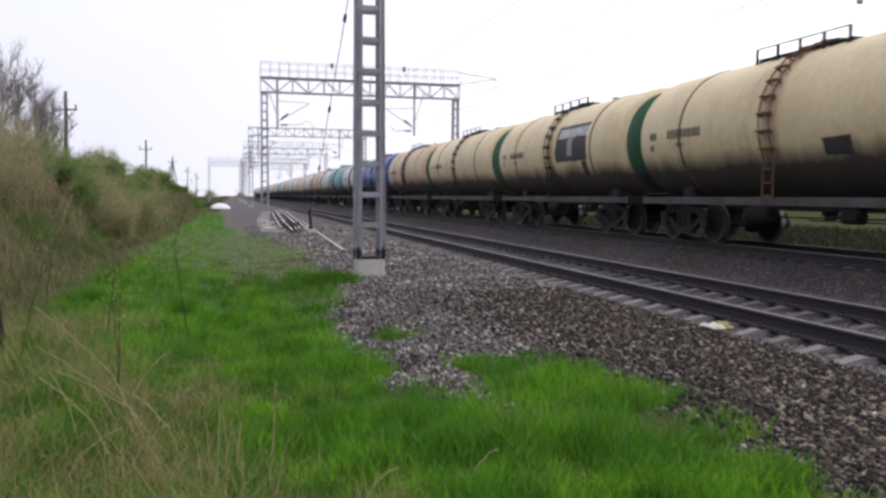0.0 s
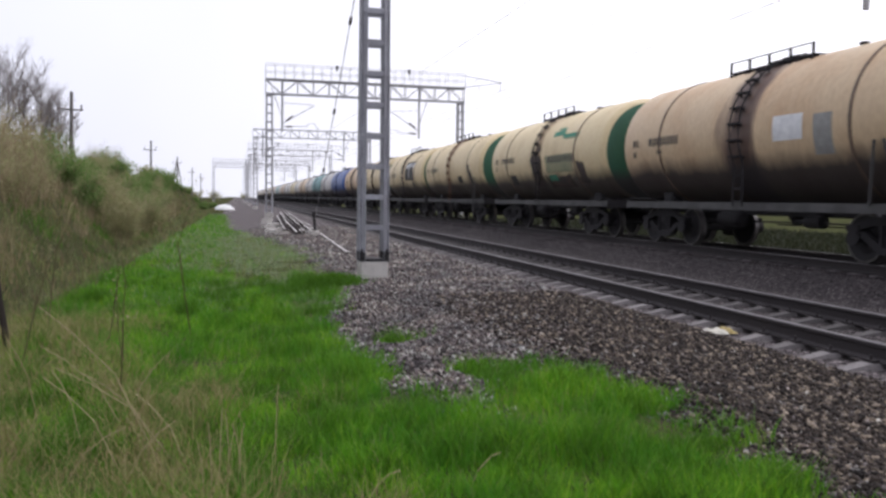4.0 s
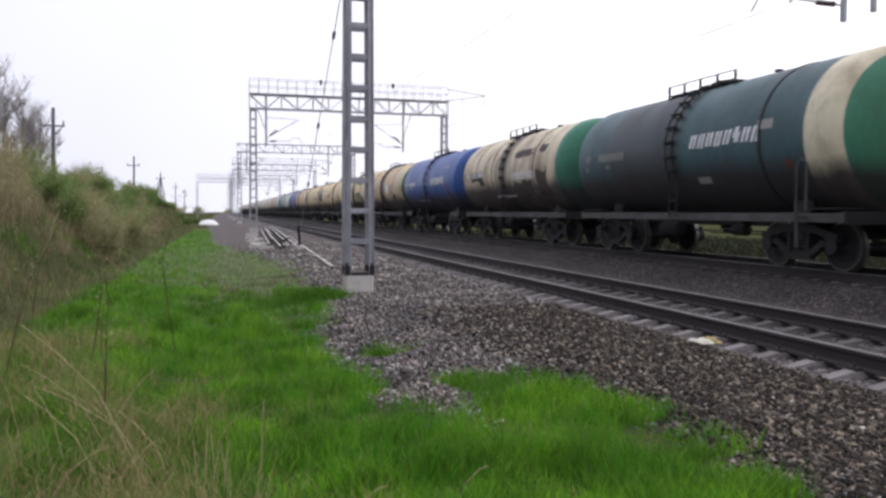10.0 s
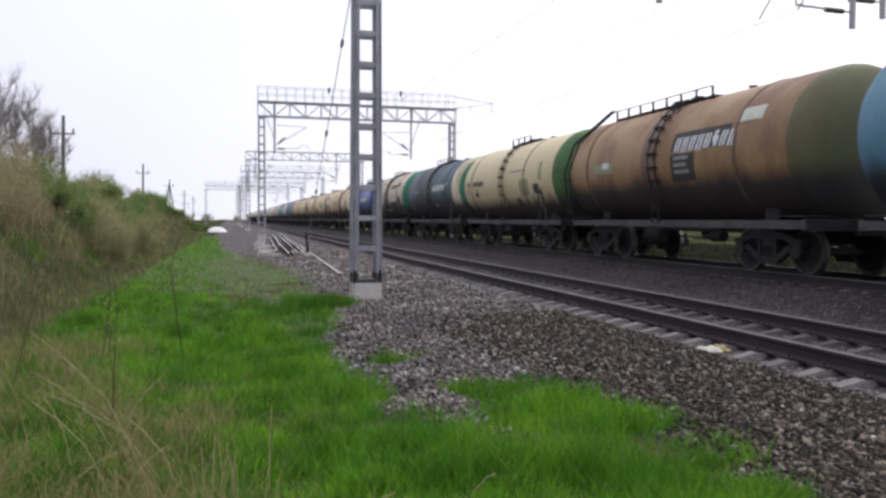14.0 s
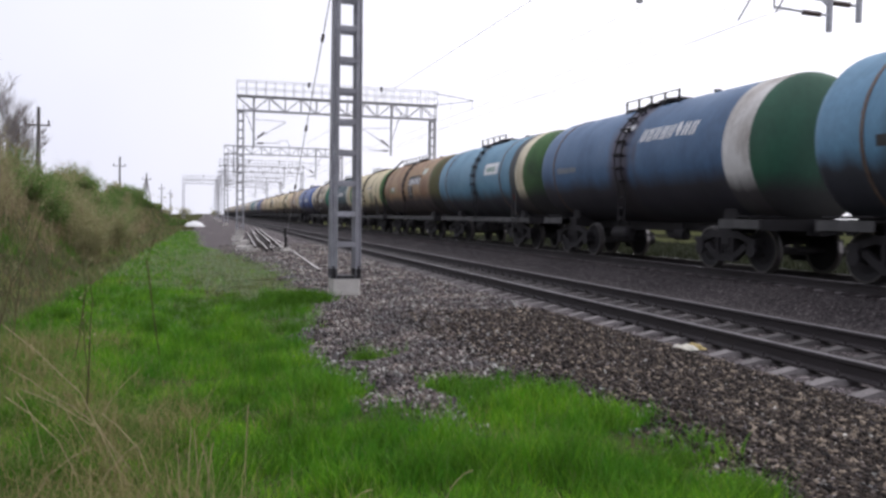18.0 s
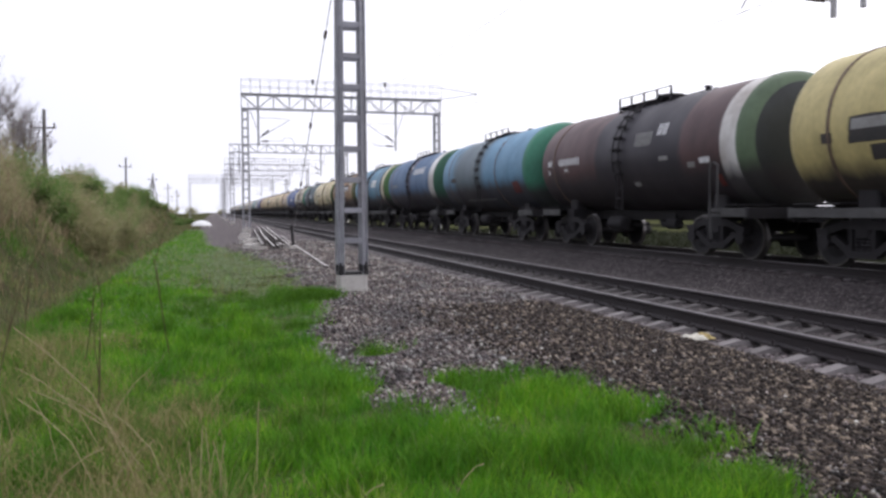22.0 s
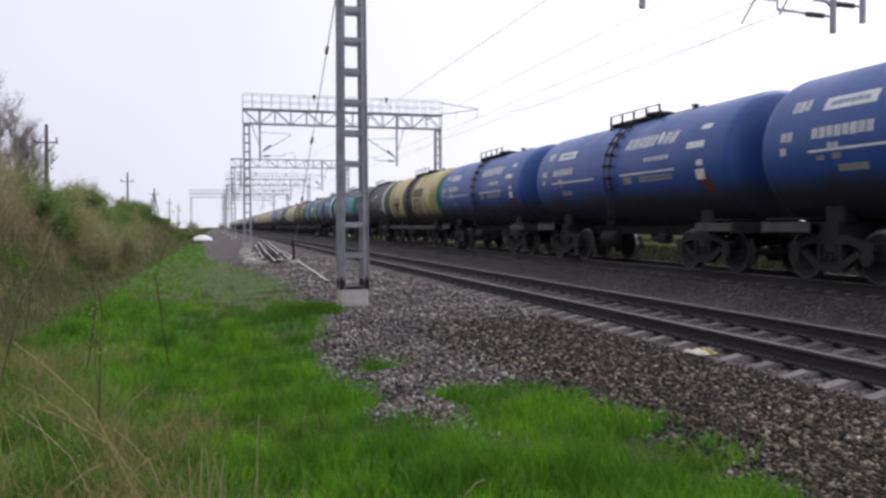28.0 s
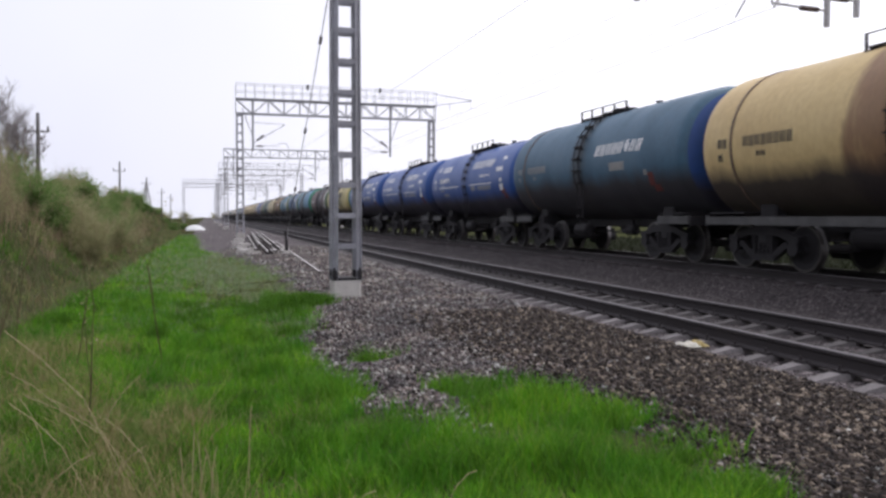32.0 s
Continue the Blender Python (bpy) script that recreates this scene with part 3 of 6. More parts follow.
CENTRE_SILL = Geo().box(0, 0, 0.98, 0.55, 11.0, 0.34).mesh("centre_sill", DARK_STEEL)
HEADSTOCK = Geo().box(0, 0, 0, 2.74, 0.16, 0.24).mesh("headstock", DARK_STEEL)
BODY_BOLSTER = Geo().box(0, 0, 0, 2.2, 0.5, 0.28).mesh("body_bolster", DARK_STEEL)
END_PLATFORM = Geo().box(0, 0, 0, 2.7, 1.2, 0.03).mesh("end_platform", DARK_STEEL)
SILLS = []
for sx in (-1, 1):
    q = Geo()
    x = sx * 1.38
    q.box(x, 0, 1.02, 0.02, 10.9, 0.17)
    q.box(x - sx * 0.05, 0, 1.10, 0.10, 10.9, 0.016).box(x - sx * 0.05, 0, 0.94, 0.10, 10.9, 0.016)
    for i in range(-5, 6):
        q.box(x - sx * 0.04, i * 1.05, 1.02, 0.07, 0.02, 0.15)
    SILLS.append(q.mesh("side_sill", SILL_PAINT))
END_SILLS, CRADLES = [], []
for sx in (-1, 1):
    x = sx * 1.38
    END_SILLS.append(Geo().box(x, 0, 1.02, 0.03, 1.35, 0.17).box(x - sx * 0.3, 0, 1.115, 0.6, 1.3, 0.02).mesh("end_sill", SILL_PAINT))
    q = Geo()
    q.box(sx * 0.82, 0, 1.26, 0.32, 0.5, 0.36, b=0.04)
    q.box(sx * 0.6, 0, 1.18, 0.5, 0.06, 0.2)
    CRADLES.append(q.mesh("saddle", DARK_STEEL))
q = Geo()
q.bar((0, -0.42, 0.99), (0, 0.1, 0.99), 0.20, 0.22).box(0, 0.22, 0.99, 0.36, 0.30, 0.32, b=0.06).box(0.1, 0.42, 0.99, 0.12, 0.14, 0.28)
COUPLER = q.mesh("coupler", DARK_STEEL)
q = Geo()
q.lathe([(-0.45, 0.02), (-0.42, 0.16), (-0.35, 0.19), (0.35, 0.19), (0.42, 0.16), (0.45, 0.02)], 16, "y", (-0.75, 1.3, 0.72))
q.bar((-0.75, 1.0, 0.88), (-0.75, 1.0, 1.0), 0.05).bar((-0.75, 1.6, 0.88), (-0.75, 1.6, 1.0), 0.05)
AIR_TANK = q.mesh("air_reservoir", DARK_STEEL)
q = Geo()
q.lathe([(-0.28, 0.02), (-0.26, 0.14), (0.18, 0.14), (0.28, 0.05), (0.6, 0.03)], 14, "y", (-0.5, -1.2, 0.72))
q.bar((-0.5, -2.6, 0.70), (-0.5, 2.6, 0.66), 0.035).bar((-0.2, -2.8, 0.62), (-0.2, 0.4, 0.62), 0.03)
q.box(-0.5, -1.2, 0.9, 0.08, 0.3, 0.2)
BRAKE = q.mesh("brake_cylinder", DARK_STEEL)
q = Geo()
q.tube((0, 0, 1.09), (0, 0, 0.72), 0.17, n=12).tube((0, 0, 0.74), (0, 0, 0.62), 0.11, n=12).box(0, 0, 0.9, 0.5, 0.3, 0.16)
DRAIN = q.mesh("drain_valve", DARK_STEEL)


def ladder_mesh(side, mat):
    """Stringers, and the rungs one by one."""
    q, rungs = Geo(), []
    for dy in (-0.165, 0.165):
        pts = [(side * 1.44, dy, 1.06)]
        for d in range(-25, 81, 15):
            a = radians(d)
            pts.append((side * (R + 0.09) * math.cos(a), dy, AXIS + (R + 0.09) * math.sin(a)))
        q.path(pts, 0.02, 5)
    for d in range(-18, 80, 12):
        a = radians(d)
        c = Vector((side * (R + 0.09) * math.cos(a), 0, AXIS + (R + 0.09) * math.sin(a)))
        u = Geo().box(c.x, 0, c.z, 0.12, 0.36, 0.035)
        e = Vector((side * (R - 0.02) * math.cos(a), 0, AXIS + (R - 0.02) * math.sin(a)))
        for dy in (-0.15, 0.15):
            u.bar(c + Vector((0, dy, 0)), e + Vector((0, dy, -0.06)), 0.03)
        rungs.append(u.mesh("rung", mat))
    for z in (1.16, 1.42, 1.68):
        rungs.append(Geo().bar((side * 1.46, -0.165, z), (side * 1.46, 0.165, z), 0.03).mesh("rung", mat))
    return q.mesh("ladder", mat), rungs


LADDERS = [[ladder_mesh(s, m) for s in (-1, 1)] for m in (DARK_STEEL, RUSTY_STEEL)]
TOP = AXIS + R


def platform_mesh(front, back):
    """Deck on the crown of the barrel, from y = back to y = front."""
    q = Geo()
    n = max(2, round((front - back) / 0.4))
    for sx in (-1, 1):
        for j in range(3):
            q.box(sx * (0.30 + 0.14 * j), (front + back) / 2, TOP + 0.0, 0.11, front - back, 0.03)
        for i in range(n):
            y = back + 0.12 + (front - back - 0.24) * i / (n - 1)
            q.box(sx * 0.42, y, TOP - 0.06, 0.5, 0.05, 0.1)
            q.bar((sx * 0.62, y, TOP - 0.01), (sx * 0.70, y, TOP - 0.26), 0.04)
    return q.mesh("walkway", DARK_STEEL)


def post_mesh(x):
    q = Geo()
    q.bar((x, 0, TOP - 0.24), (x, 0, TOP + 0.23), 0.045, 0.045)
    return q.mesh("railing_post", DARK_STEEL)


def rail_bar(front, back, x):
    q = Geo()
    q.bar((x, back, TOP + 0.23), (x, front, TOP + 0.23), 0.022)
    return q.mesh("handrail", DARK_STEEL)


POSTS = {s: post_mesh(s * 0.68) for s in (-1, 1)}
q = Geo()
q.lathe([(TOP - 0.1, 0.36), (TOP + 0.09, 0.36), (TOP + 0.10, 0.41), (TOP + 0.13, 0.41), (TOP + 0.17, 0.32), (TOP + 0.20, 0.02)], 20, "z")
q.bar((-0.4, 0, TOP + 0.15), (0.4, 0, TOP + 0.15), 0.04).tube((0, 0, TOP + 0.14), (0, 0, TOP + 0.24), 0.03)
HATCH = q.mesh("hatch", DARK_STEEL)
q = Geo()
q.tube((0, -0.9, TOP - 0.04), (0, -0.9, TOP + 0.12), 0.07, n=10).tube((0, -0.9, TOP + 0.12), (0, -0.9, TOP + 0.16), 0.10, n=10)
VALVE = q.mesh("relief_valve", DARK_STEEL)
STRAPS = {}
WALKWAYS = {}
MARKS = {}
WAGONS = []

# paints: base, dirt, spill, width and strength of the spill, patchiness
CREAM = (0.64, 0.52, 0.31)
PINK = (0.56, 0.415, 0.26)
BLUE, BLUE_DIRT = (0.016, 0.068, 0.26), (0.012, 0.04, 0.14)
RUST = (0.15, 0.075, 0.045)
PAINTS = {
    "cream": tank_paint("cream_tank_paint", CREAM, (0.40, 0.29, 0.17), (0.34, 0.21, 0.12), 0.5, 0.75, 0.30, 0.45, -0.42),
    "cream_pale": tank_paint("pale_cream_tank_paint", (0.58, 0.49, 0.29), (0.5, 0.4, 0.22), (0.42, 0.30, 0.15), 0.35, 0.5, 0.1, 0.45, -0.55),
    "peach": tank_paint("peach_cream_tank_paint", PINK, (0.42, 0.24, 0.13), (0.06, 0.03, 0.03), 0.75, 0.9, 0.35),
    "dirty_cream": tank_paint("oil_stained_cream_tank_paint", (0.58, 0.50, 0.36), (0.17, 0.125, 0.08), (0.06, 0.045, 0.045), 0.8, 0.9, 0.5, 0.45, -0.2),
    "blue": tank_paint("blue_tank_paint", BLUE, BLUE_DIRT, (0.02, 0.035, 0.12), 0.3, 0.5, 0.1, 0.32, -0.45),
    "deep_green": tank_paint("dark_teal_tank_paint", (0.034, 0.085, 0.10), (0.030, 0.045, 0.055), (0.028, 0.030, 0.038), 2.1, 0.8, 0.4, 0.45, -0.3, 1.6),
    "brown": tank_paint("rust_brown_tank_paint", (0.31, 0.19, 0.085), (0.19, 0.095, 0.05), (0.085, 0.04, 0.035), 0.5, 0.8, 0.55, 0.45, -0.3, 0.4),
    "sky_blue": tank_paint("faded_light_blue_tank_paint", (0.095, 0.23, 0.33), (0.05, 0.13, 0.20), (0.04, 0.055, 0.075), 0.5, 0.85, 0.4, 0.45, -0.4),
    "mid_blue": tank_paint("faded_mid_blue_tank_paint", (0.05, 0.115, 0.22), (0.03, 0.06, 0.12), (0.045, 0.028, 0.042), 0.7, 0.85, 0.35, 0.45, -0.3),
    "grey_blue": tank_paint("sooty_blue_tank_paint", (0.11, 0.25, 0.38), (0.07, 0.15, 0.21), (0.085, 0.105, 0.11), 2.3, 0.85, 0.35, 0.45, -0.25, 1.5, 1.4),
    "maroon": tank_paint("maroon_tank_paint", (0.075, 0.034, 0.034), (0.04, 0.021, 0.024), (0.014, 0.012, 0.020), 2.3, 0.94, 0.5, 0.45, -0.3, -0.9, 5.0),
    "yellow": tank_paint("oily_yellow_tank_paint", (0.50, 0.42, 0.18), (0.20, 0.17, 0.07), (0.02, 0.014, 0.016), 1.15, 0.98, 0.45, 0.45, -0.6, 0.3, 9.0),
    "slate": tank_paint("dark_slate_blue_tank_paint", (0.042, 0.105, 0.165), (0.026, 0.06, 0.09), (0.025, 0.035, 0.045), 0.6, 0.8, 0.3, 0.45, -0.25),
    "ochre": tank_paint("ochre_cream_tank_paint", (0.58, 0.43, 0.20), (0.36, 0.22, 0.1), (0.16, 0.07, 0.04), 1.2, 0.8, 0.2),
    "haze_grey": tank_paint("grey_white_tank_paint", (0.62, 0.60, 0.57), (0.36, 0.33, 0.31), (0.10, 0.08, 0.07), 0.6, 0.8, 0.4),
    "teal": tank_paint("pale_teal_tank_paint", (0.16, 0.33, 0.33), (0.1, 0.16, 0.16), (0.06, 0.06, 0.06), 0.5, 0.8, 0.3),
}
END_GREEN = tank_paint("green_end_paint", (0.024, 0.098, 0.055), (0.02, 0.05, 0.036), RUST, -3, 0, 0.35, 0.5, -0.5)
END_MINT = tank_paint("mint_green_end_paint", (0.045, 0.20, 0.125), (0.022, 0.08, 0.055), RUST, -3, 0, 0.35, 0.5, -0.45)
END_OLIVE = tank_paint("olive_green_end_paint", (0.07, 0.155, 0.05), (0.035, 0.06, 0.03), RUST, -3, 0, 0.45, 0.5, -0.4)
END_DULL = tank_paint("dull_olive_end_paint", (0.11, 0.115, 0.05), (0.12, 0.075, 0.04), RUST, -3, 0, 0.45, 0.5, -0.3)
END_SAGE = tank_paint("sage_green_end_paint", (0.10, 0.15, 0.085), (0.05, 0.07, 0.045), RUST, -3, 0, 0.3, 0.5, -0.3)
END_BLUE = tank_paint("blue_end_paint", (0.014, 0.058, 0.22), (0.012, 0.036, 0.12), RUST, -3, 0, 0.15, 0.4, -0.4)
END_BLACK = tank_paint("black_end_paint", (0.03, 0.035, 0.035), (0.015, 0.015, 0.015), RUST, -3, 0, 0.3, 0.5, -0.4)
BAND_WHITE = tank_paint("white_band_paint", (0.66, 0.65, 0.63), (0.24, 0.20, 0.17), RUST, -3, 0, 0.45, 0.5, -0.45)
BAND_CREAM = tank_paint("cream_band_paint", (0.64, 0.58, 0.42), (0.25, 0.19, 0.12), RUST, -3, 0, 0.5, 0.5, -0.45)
def stain_paint(name, colour, dark, ragged=0.5, rough=0.7):
    """A stain or worn panel: full in its middle, broken up towards its rim."""
    m = material(name, colour, rough, 0, dark, 2.2, 25, 0.0, 0.8)
    n, l = m.node_tree.nodes, m.node_tree.links
    co, sep, ns = n.new("ShaderNodeTexCoord"), n.new("ShaderNodeSeparateXYZ"), n.new("ShaderNodeTexNoise")
    ns.inputs["Scale"].default_value, ns.inputs["Detail"].default_value = 3.0, 6.0
    l.new(co.outputs["Object"], ns.inputs["Vector"])
    l.new(co.outputs["Generated"], sep.inputs[0])

    def calc(op, *vals):
        k = n.new("ShaderNodeMath")
        k.operation = op
        for i, v in enumerate(vals):
            if isinstance(v, (int, float)):
                k.inputs[i].default_value = v
            else:
                l.new(v, k.inputs[i])
        return k.outputs[0]

    sides = [calc("MULTIPLY", calc("SUBTRACT", 0.5, calc("ABSOLUTE", calc("SUBTRACT", sep.outputs[i], 0.5))), 2.0) for i in (1, 2)]
    rim = calc("MINIMUM", *sides)
    cover = calc("MULTIPLY_ADD", calc("SUBTRACT", ns.outputs["Fac"], 0.52), 3.2 * ragged, calc("MULTIPLY", rim, 1.5 / max(ragged, 0.05)))
    k = n.new("ShaderNodeMapRange")
    k.inputs["From Min"].default_value, k.inputs["From Max"].default_value = 0.3, 0.6
    l.new(cover, k.inputs[0])
    clear, ms = n.new("ShaderNodeBsdfTransparent"), n.new("ShaderNodeMixShader")
    l.new(k.outputs[0], ms.inputs[0])
    l.new(clear.outputs[0], ms.inputs[1])
    l.new(n["Principled BSDF"].outputs[0], ms.inputs[2])
    l.new(ms.outputs[0], n["Material Output"].inputs["Surface"])
    return m


INK_WHITE = material("white_marking", (0.78, 0.78, 0.78), 0.55, 0, (0.34, 0.35, 0.38), 7, 40, 0.0, 0.5)
INK_BLACK = material("black_marking", (0.03, 0.03, 0.03), 0.6, 0, (0.07, 0.06, 0.05), 5, 40, 0.0, 0.5)
INK_GREEN = stain_paint("green_marking", (0.035, 0.22, 0.13), (0.06, 0.2, 0.13), 0.3)
INK_RED = stain_paint("red_marking", (0.16, 0.03, 0.024), (0.08, 0.03, 0.03), 0.45)
INK_PALE = material("pale_plate", (0.55, 0.58, 0.50), 0.55, 0, (0.40, 0.42, 0.34), 5, 40, 0.0, 0.6)
INK_FADED = stain_paint("faded_green_patch", (0.24, 0.26, 0.16), (0.34, 0.31, 0.19), 0.35)
INK_DULL = material("worn_grey_marking", (0.30, 0.30, 0.29), 0.6, 0, (0.16, 0.15, 0.14), 6, 40, 0.0, 0.6)
INK_STAIN = stain_paint("oil_stain", (0.04, 0.032, 0.032), (0.09, 0.06, 0.045), 0.8)
INK_SOOT = stain_paint("sooty_patch", (0.09, 0.085, 0.06), (0.17, 0.16, 0.09), 0.5)
INK_TAR = stain_paint("black_patch", (0.03, 0.03, 0.03), (0.06, 0.05, 0.045), 0.3)
STRAP_STEEL = material("hoop_steel", (0.16, 0.11, 0.08), 0.7, 0.1, (0.06, 0.045, 0.04), 5, 40, 0.2)


def letters(q, y, a, height, width, count, slant=0.0, drop=-1):
    """A row of plain leaning bars; the one numbered drop is a lens shape."""
    step = width / count
    for i in range(count):
        y1 = y - i * step
        if i == drop:
            for d0, d1, s in ((0.1, 0.4, 0.5), (0.4, 0.75, 0.9), (0.75, 1.1, 0.5)):
                patch(q, y1 - step * (0.5 + s / 2.4), y1 - step * (0.5 - s / 2.4), a + height * d0, a + height * d1, n=1, slant=-slant * 0.3)
            continue
        for u, w in ((0.0, 0.29), (0.44, 0.29)):
            patch(q, y1 - step * (u + w), y1 - step * u, a + height * (0.0 if i % 2 else 0.06), a + height, n=2, slant=-slant)


def marks(name, ink, draw):
    q = Geo()
    draw(q)
    return q.mesh(name, ink)


WHEELS = ([], [])
SHIFTS = {0: -0.45, 7: -0.6, 8: -0.7, 10: -1.1, 13: -0.75, 14: -0.85, 15: -0.57, 16: 0.35, 17: 0.95, 18: 1.0}


def wagon(k, paint, label, ends=None, straps=(), logo=None, number=INK_BLACK, deck=(1.7, -1.2), extra=(), sill=True, detail=True, hoops=STRAP_STEEL, lower=-14, figures=0, big=True, rusty=False):
    """One four-axle tank wagon, the k-th to come into view."""
    w = thing("tank_wagon", label, "tank wagon", "tank wagons of the train")
    mats, bands = [PAINTS[paint]], []
    for lo, hi, m in ends or ():
        mats.append(m)
        bands.append((lo, hi, len(mats) - 1))
    f = 1.065 if big else 1.0
    ax = AXIS + (0.06 if big else 0.0)
    lift = (0, 0, 0.10 if big else 0.0)
    wide = Matrix.Diagonal((f, 1, f, 1))
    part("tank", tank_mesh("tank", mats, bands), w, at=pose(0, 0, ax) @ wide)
    part("centre_sill", CENTRE_SILL, w)
    for sy in (-1, 1):
        part("headstock", HEADSTOCK, w, at=(0, sy * 5.42, 1.02))
        part("body_bolster", BODY_BOLSTER, w, at=(0, sy * 3.9, 0.98))
        part("end_platform", END_PLATFORM, w, at=(0, sy * 4.75, 1.19))
        for m in CRADLES:
            part("saddle", m, w, at=(0, sy * 3.9, 0))
    if sill:
        for m in SILLS:
            part("side_sill", m, w, "dusty grey side sill")
    else:
        for sy in (-1, 1):
            for m in END_SILLS:
                part("end_sill", m, w, "dusty grey end sill", at=(0, sy * 4.75, 0))
    for s in (-1, 1):
        part("coupler", COUPLER, w, at=pose(0, s * 5.7, 0, 0, 0, 0 if s > 0 else 180))
        bogie = part("bogie", BOLSTER, w, at=(0, s * 3.9, 0))
        for m in SIDE_FRAMES:
            part("side_frame", m, bogie)
        for i, dy in enumerate((-0.925, 0.925)):
            WHEELS[i].append(part("wheelset", WHEELSET, bogie, at=(0, dy, 0.475)))
    ladder_set = LADDERS[1 if rusty else 0]
    ladders = [part("ladder", ladder_set[0][0], w, "rusty brown ladder" if rusty else "", at=pose(0, 0, ax - AXIS * f) @ wide)]
    key = deck
    if key not in WALKWAYS:
        WALKWAYS[key] = (platform_mesh(*key), {s: rail_bar(*key, s * 0.68) for s in (-1, 1)})
    deck_mesh, bars = WALKWAYS[key]
    d = part("walkway", deck_mesh, w, at=lift)
    part("hatch", HATCH, w, at=(0, (deck[0] + deck[1]) / 2 - 0.3, lift[2]))
    if detail:
        ladders.append(part("ladder", ladder_set[1][0], w, "rusty brown ladder" if rusty else "", at=pose(0, 0, ax - AXIS * f) @ wide))
        for lad, (_, rungs) in zip(ladders, ladder_set):
            for m in rungs:
                part("rung", m, lad)
        n = max(3, round((deck[0] - deck[1]) / 0.75) + 1)
        for s in (-1, 1):
            part("handrail", bars[s], d)
            for i in range(n):
                part("railing_post", POSTS[s], d, at=(0, deck[1] + 0.03 + (deck[0] - deck[1] - 0.06) * i / (n - 1), 0))
        part("relief_valve", VALVE, w, at=(0, deck[1] - 0.1 + 0.9 - 0.5, lift[2]))
        part("air_reservoir", AIR_TANK, w)
        part("brake_cylinder", BRAKE, w)
        part("drain_valve", DRAIN, w)
        for y in straps:
            if (y, hoops) not in STRAPS:
                STRAPS[y, hoops] = ring_mesh("hoop", y, 0.07, R + 0.016, hoops)
            part("hoop", STRAPS[y, hoops], w, at=pose(0, 0, ax) @ wide)
        if number:
            for row in ((3.9, -3.5, 8, 1.5, 8), (3.5, -11, 4, 0.3, 2), (4.75, -3, 7, 0.35, 2), (4.75, -13, 6, 0.2, 1)):
                key = (number, row)
                if key not in MARKS:
                    MARKS[key] = marks("number_marking", number, lambda q: letters(q, *row))
                tagged(part("number_marking", MARKS[key], w, "row of plain painted bars", at=pose(0, 0, ax, 0, figures, 0) @ wide), kind="stuff")
        if logo:
            ink, y, a, h, span = logo
            if logo not in MARKS:
                MARKS[logo] = marks("lettering", ink, lambda q: letters(q, y, a, h, span, 8, 0.10, 5))
            part("lettering", MARKS[logo], w, "row of plain painted shapes", at=pose(0, 0, ax, 0, -3 if big else 0, 0) @ wide)
    for nm, ink, draws in extra:
        for draw in draws if isinstance(draws, tuple) else (draws,):
            tagged(part(nm, marks(nm, ink, draw), w, at=pose(0, 0, ax, 0, lower, 0) @ wide), kind="stuff" if "lettering" in nm else "")
    start = 16.5 - PITCH * k + SHIFTS.get(k, -0.8)
    w.matrix_basis = pose(FAR_X, start - 0.01245 * 128, FAR_RAIL)
    WAGONS.append((w, start))
    return w


def P(y0, y1, a0, a1, lift=0.005):
    return lambda q: patch(q, y1, y0, a0, a1, lift, n=5)


def many(*fs):
    return fs


green_end = ((-6, -5.42, END_GREEN),)
white_green = ((-6, -5.3, END_GREEN), (-5.3, -4.42, BAND_WHITE))
wear = (3.35, -3.35)
# wagons that pass, in their order
wagon(0, "cream", "cream tank wagon with rusty ladder streak and green end", green_end, wear, None, INK_BLACK, rusty=True, extra=(
    ("dark_patch", INK_TAR, P(-1.5, -2.3, -14, 0)), ("dark_patch", INK_TAR, many(P(-3.5, -4.0, -16, 8), P(-3.4, -3.7, 4, 18)))))
wagon(1, "cream", "cream tank wagon with green emblem and black lettering", green_end, wear, (INK_BLACK, -0.98, -6, 9, 2.35), INK_BLACK, extra=(
    ("emblem", INK_GREEN, many(P(-1.2, -2.3, 38, 46), P(-1.5, -2.2, 46, 50), P(-2.1, -3.3, 34, 40, 0.004), P(-0.9, -1.7, -18, -9, 0.005))),
    ("grey_green_panel", INK_FADED, many(P(-0.7, -3.3, -8, 16, 0.003), P(-2.3, -3.6, 32, 40, 0.003))), ("oil_stain", INK_STAIN, many(P(0.75, -0.55, -30, 34, 0.003), P(-0.55, -3.2, -30, -9, 0.003), P(-3.4, -4.1, -24, 6, 0.003))),
    ("dark_patch", INK_TAR, P(3.2, 2.4, -22, -6))))
wagon(2, "peach", "peach-cream tank wagon with dark oil run and olive end", ((-6, -5.42, END_OLIVE), (-5.42, -4.6, BAND_CREAM)), wear, None, INK_BLACK, extra=(
    ("pale_plate", INK_WHITE, P(-1.2, -2.1, 4, 22)), ("dark_patch", INK_DULL, P(-2.4, -2.9, -8, 20))))
wagon(3, "blue", "bright blue tank wagon with white lettering and red emblem", ((-6, -5.42, END_BLUE),), (), (INK_WHITE, -0.9, -2, 12.5, 2.6), INK_WHITE, sill=False, extra=(
    ("white_line", INK_WHITE, P(2.6, 0.2, -21, -19.5)), ("small_lettering", INK_DULL, many(P(-1.5, -2.6, 15, 17.5), P(-1.9, -2.5, 9, 12))),
    ("emblem", INK_RED, many(P(-3.9, -4.25, -12, 2), P(-3.85, -4.05, 2, 10), P(-4.1, -4.5, -18, -8))), ("pale_mark", INK_DULL, P(-3.75, -3.9, -3, 2)),
    ("small_lettering", INK_DULL, P(-3.3, -4.1, 38, 41))))
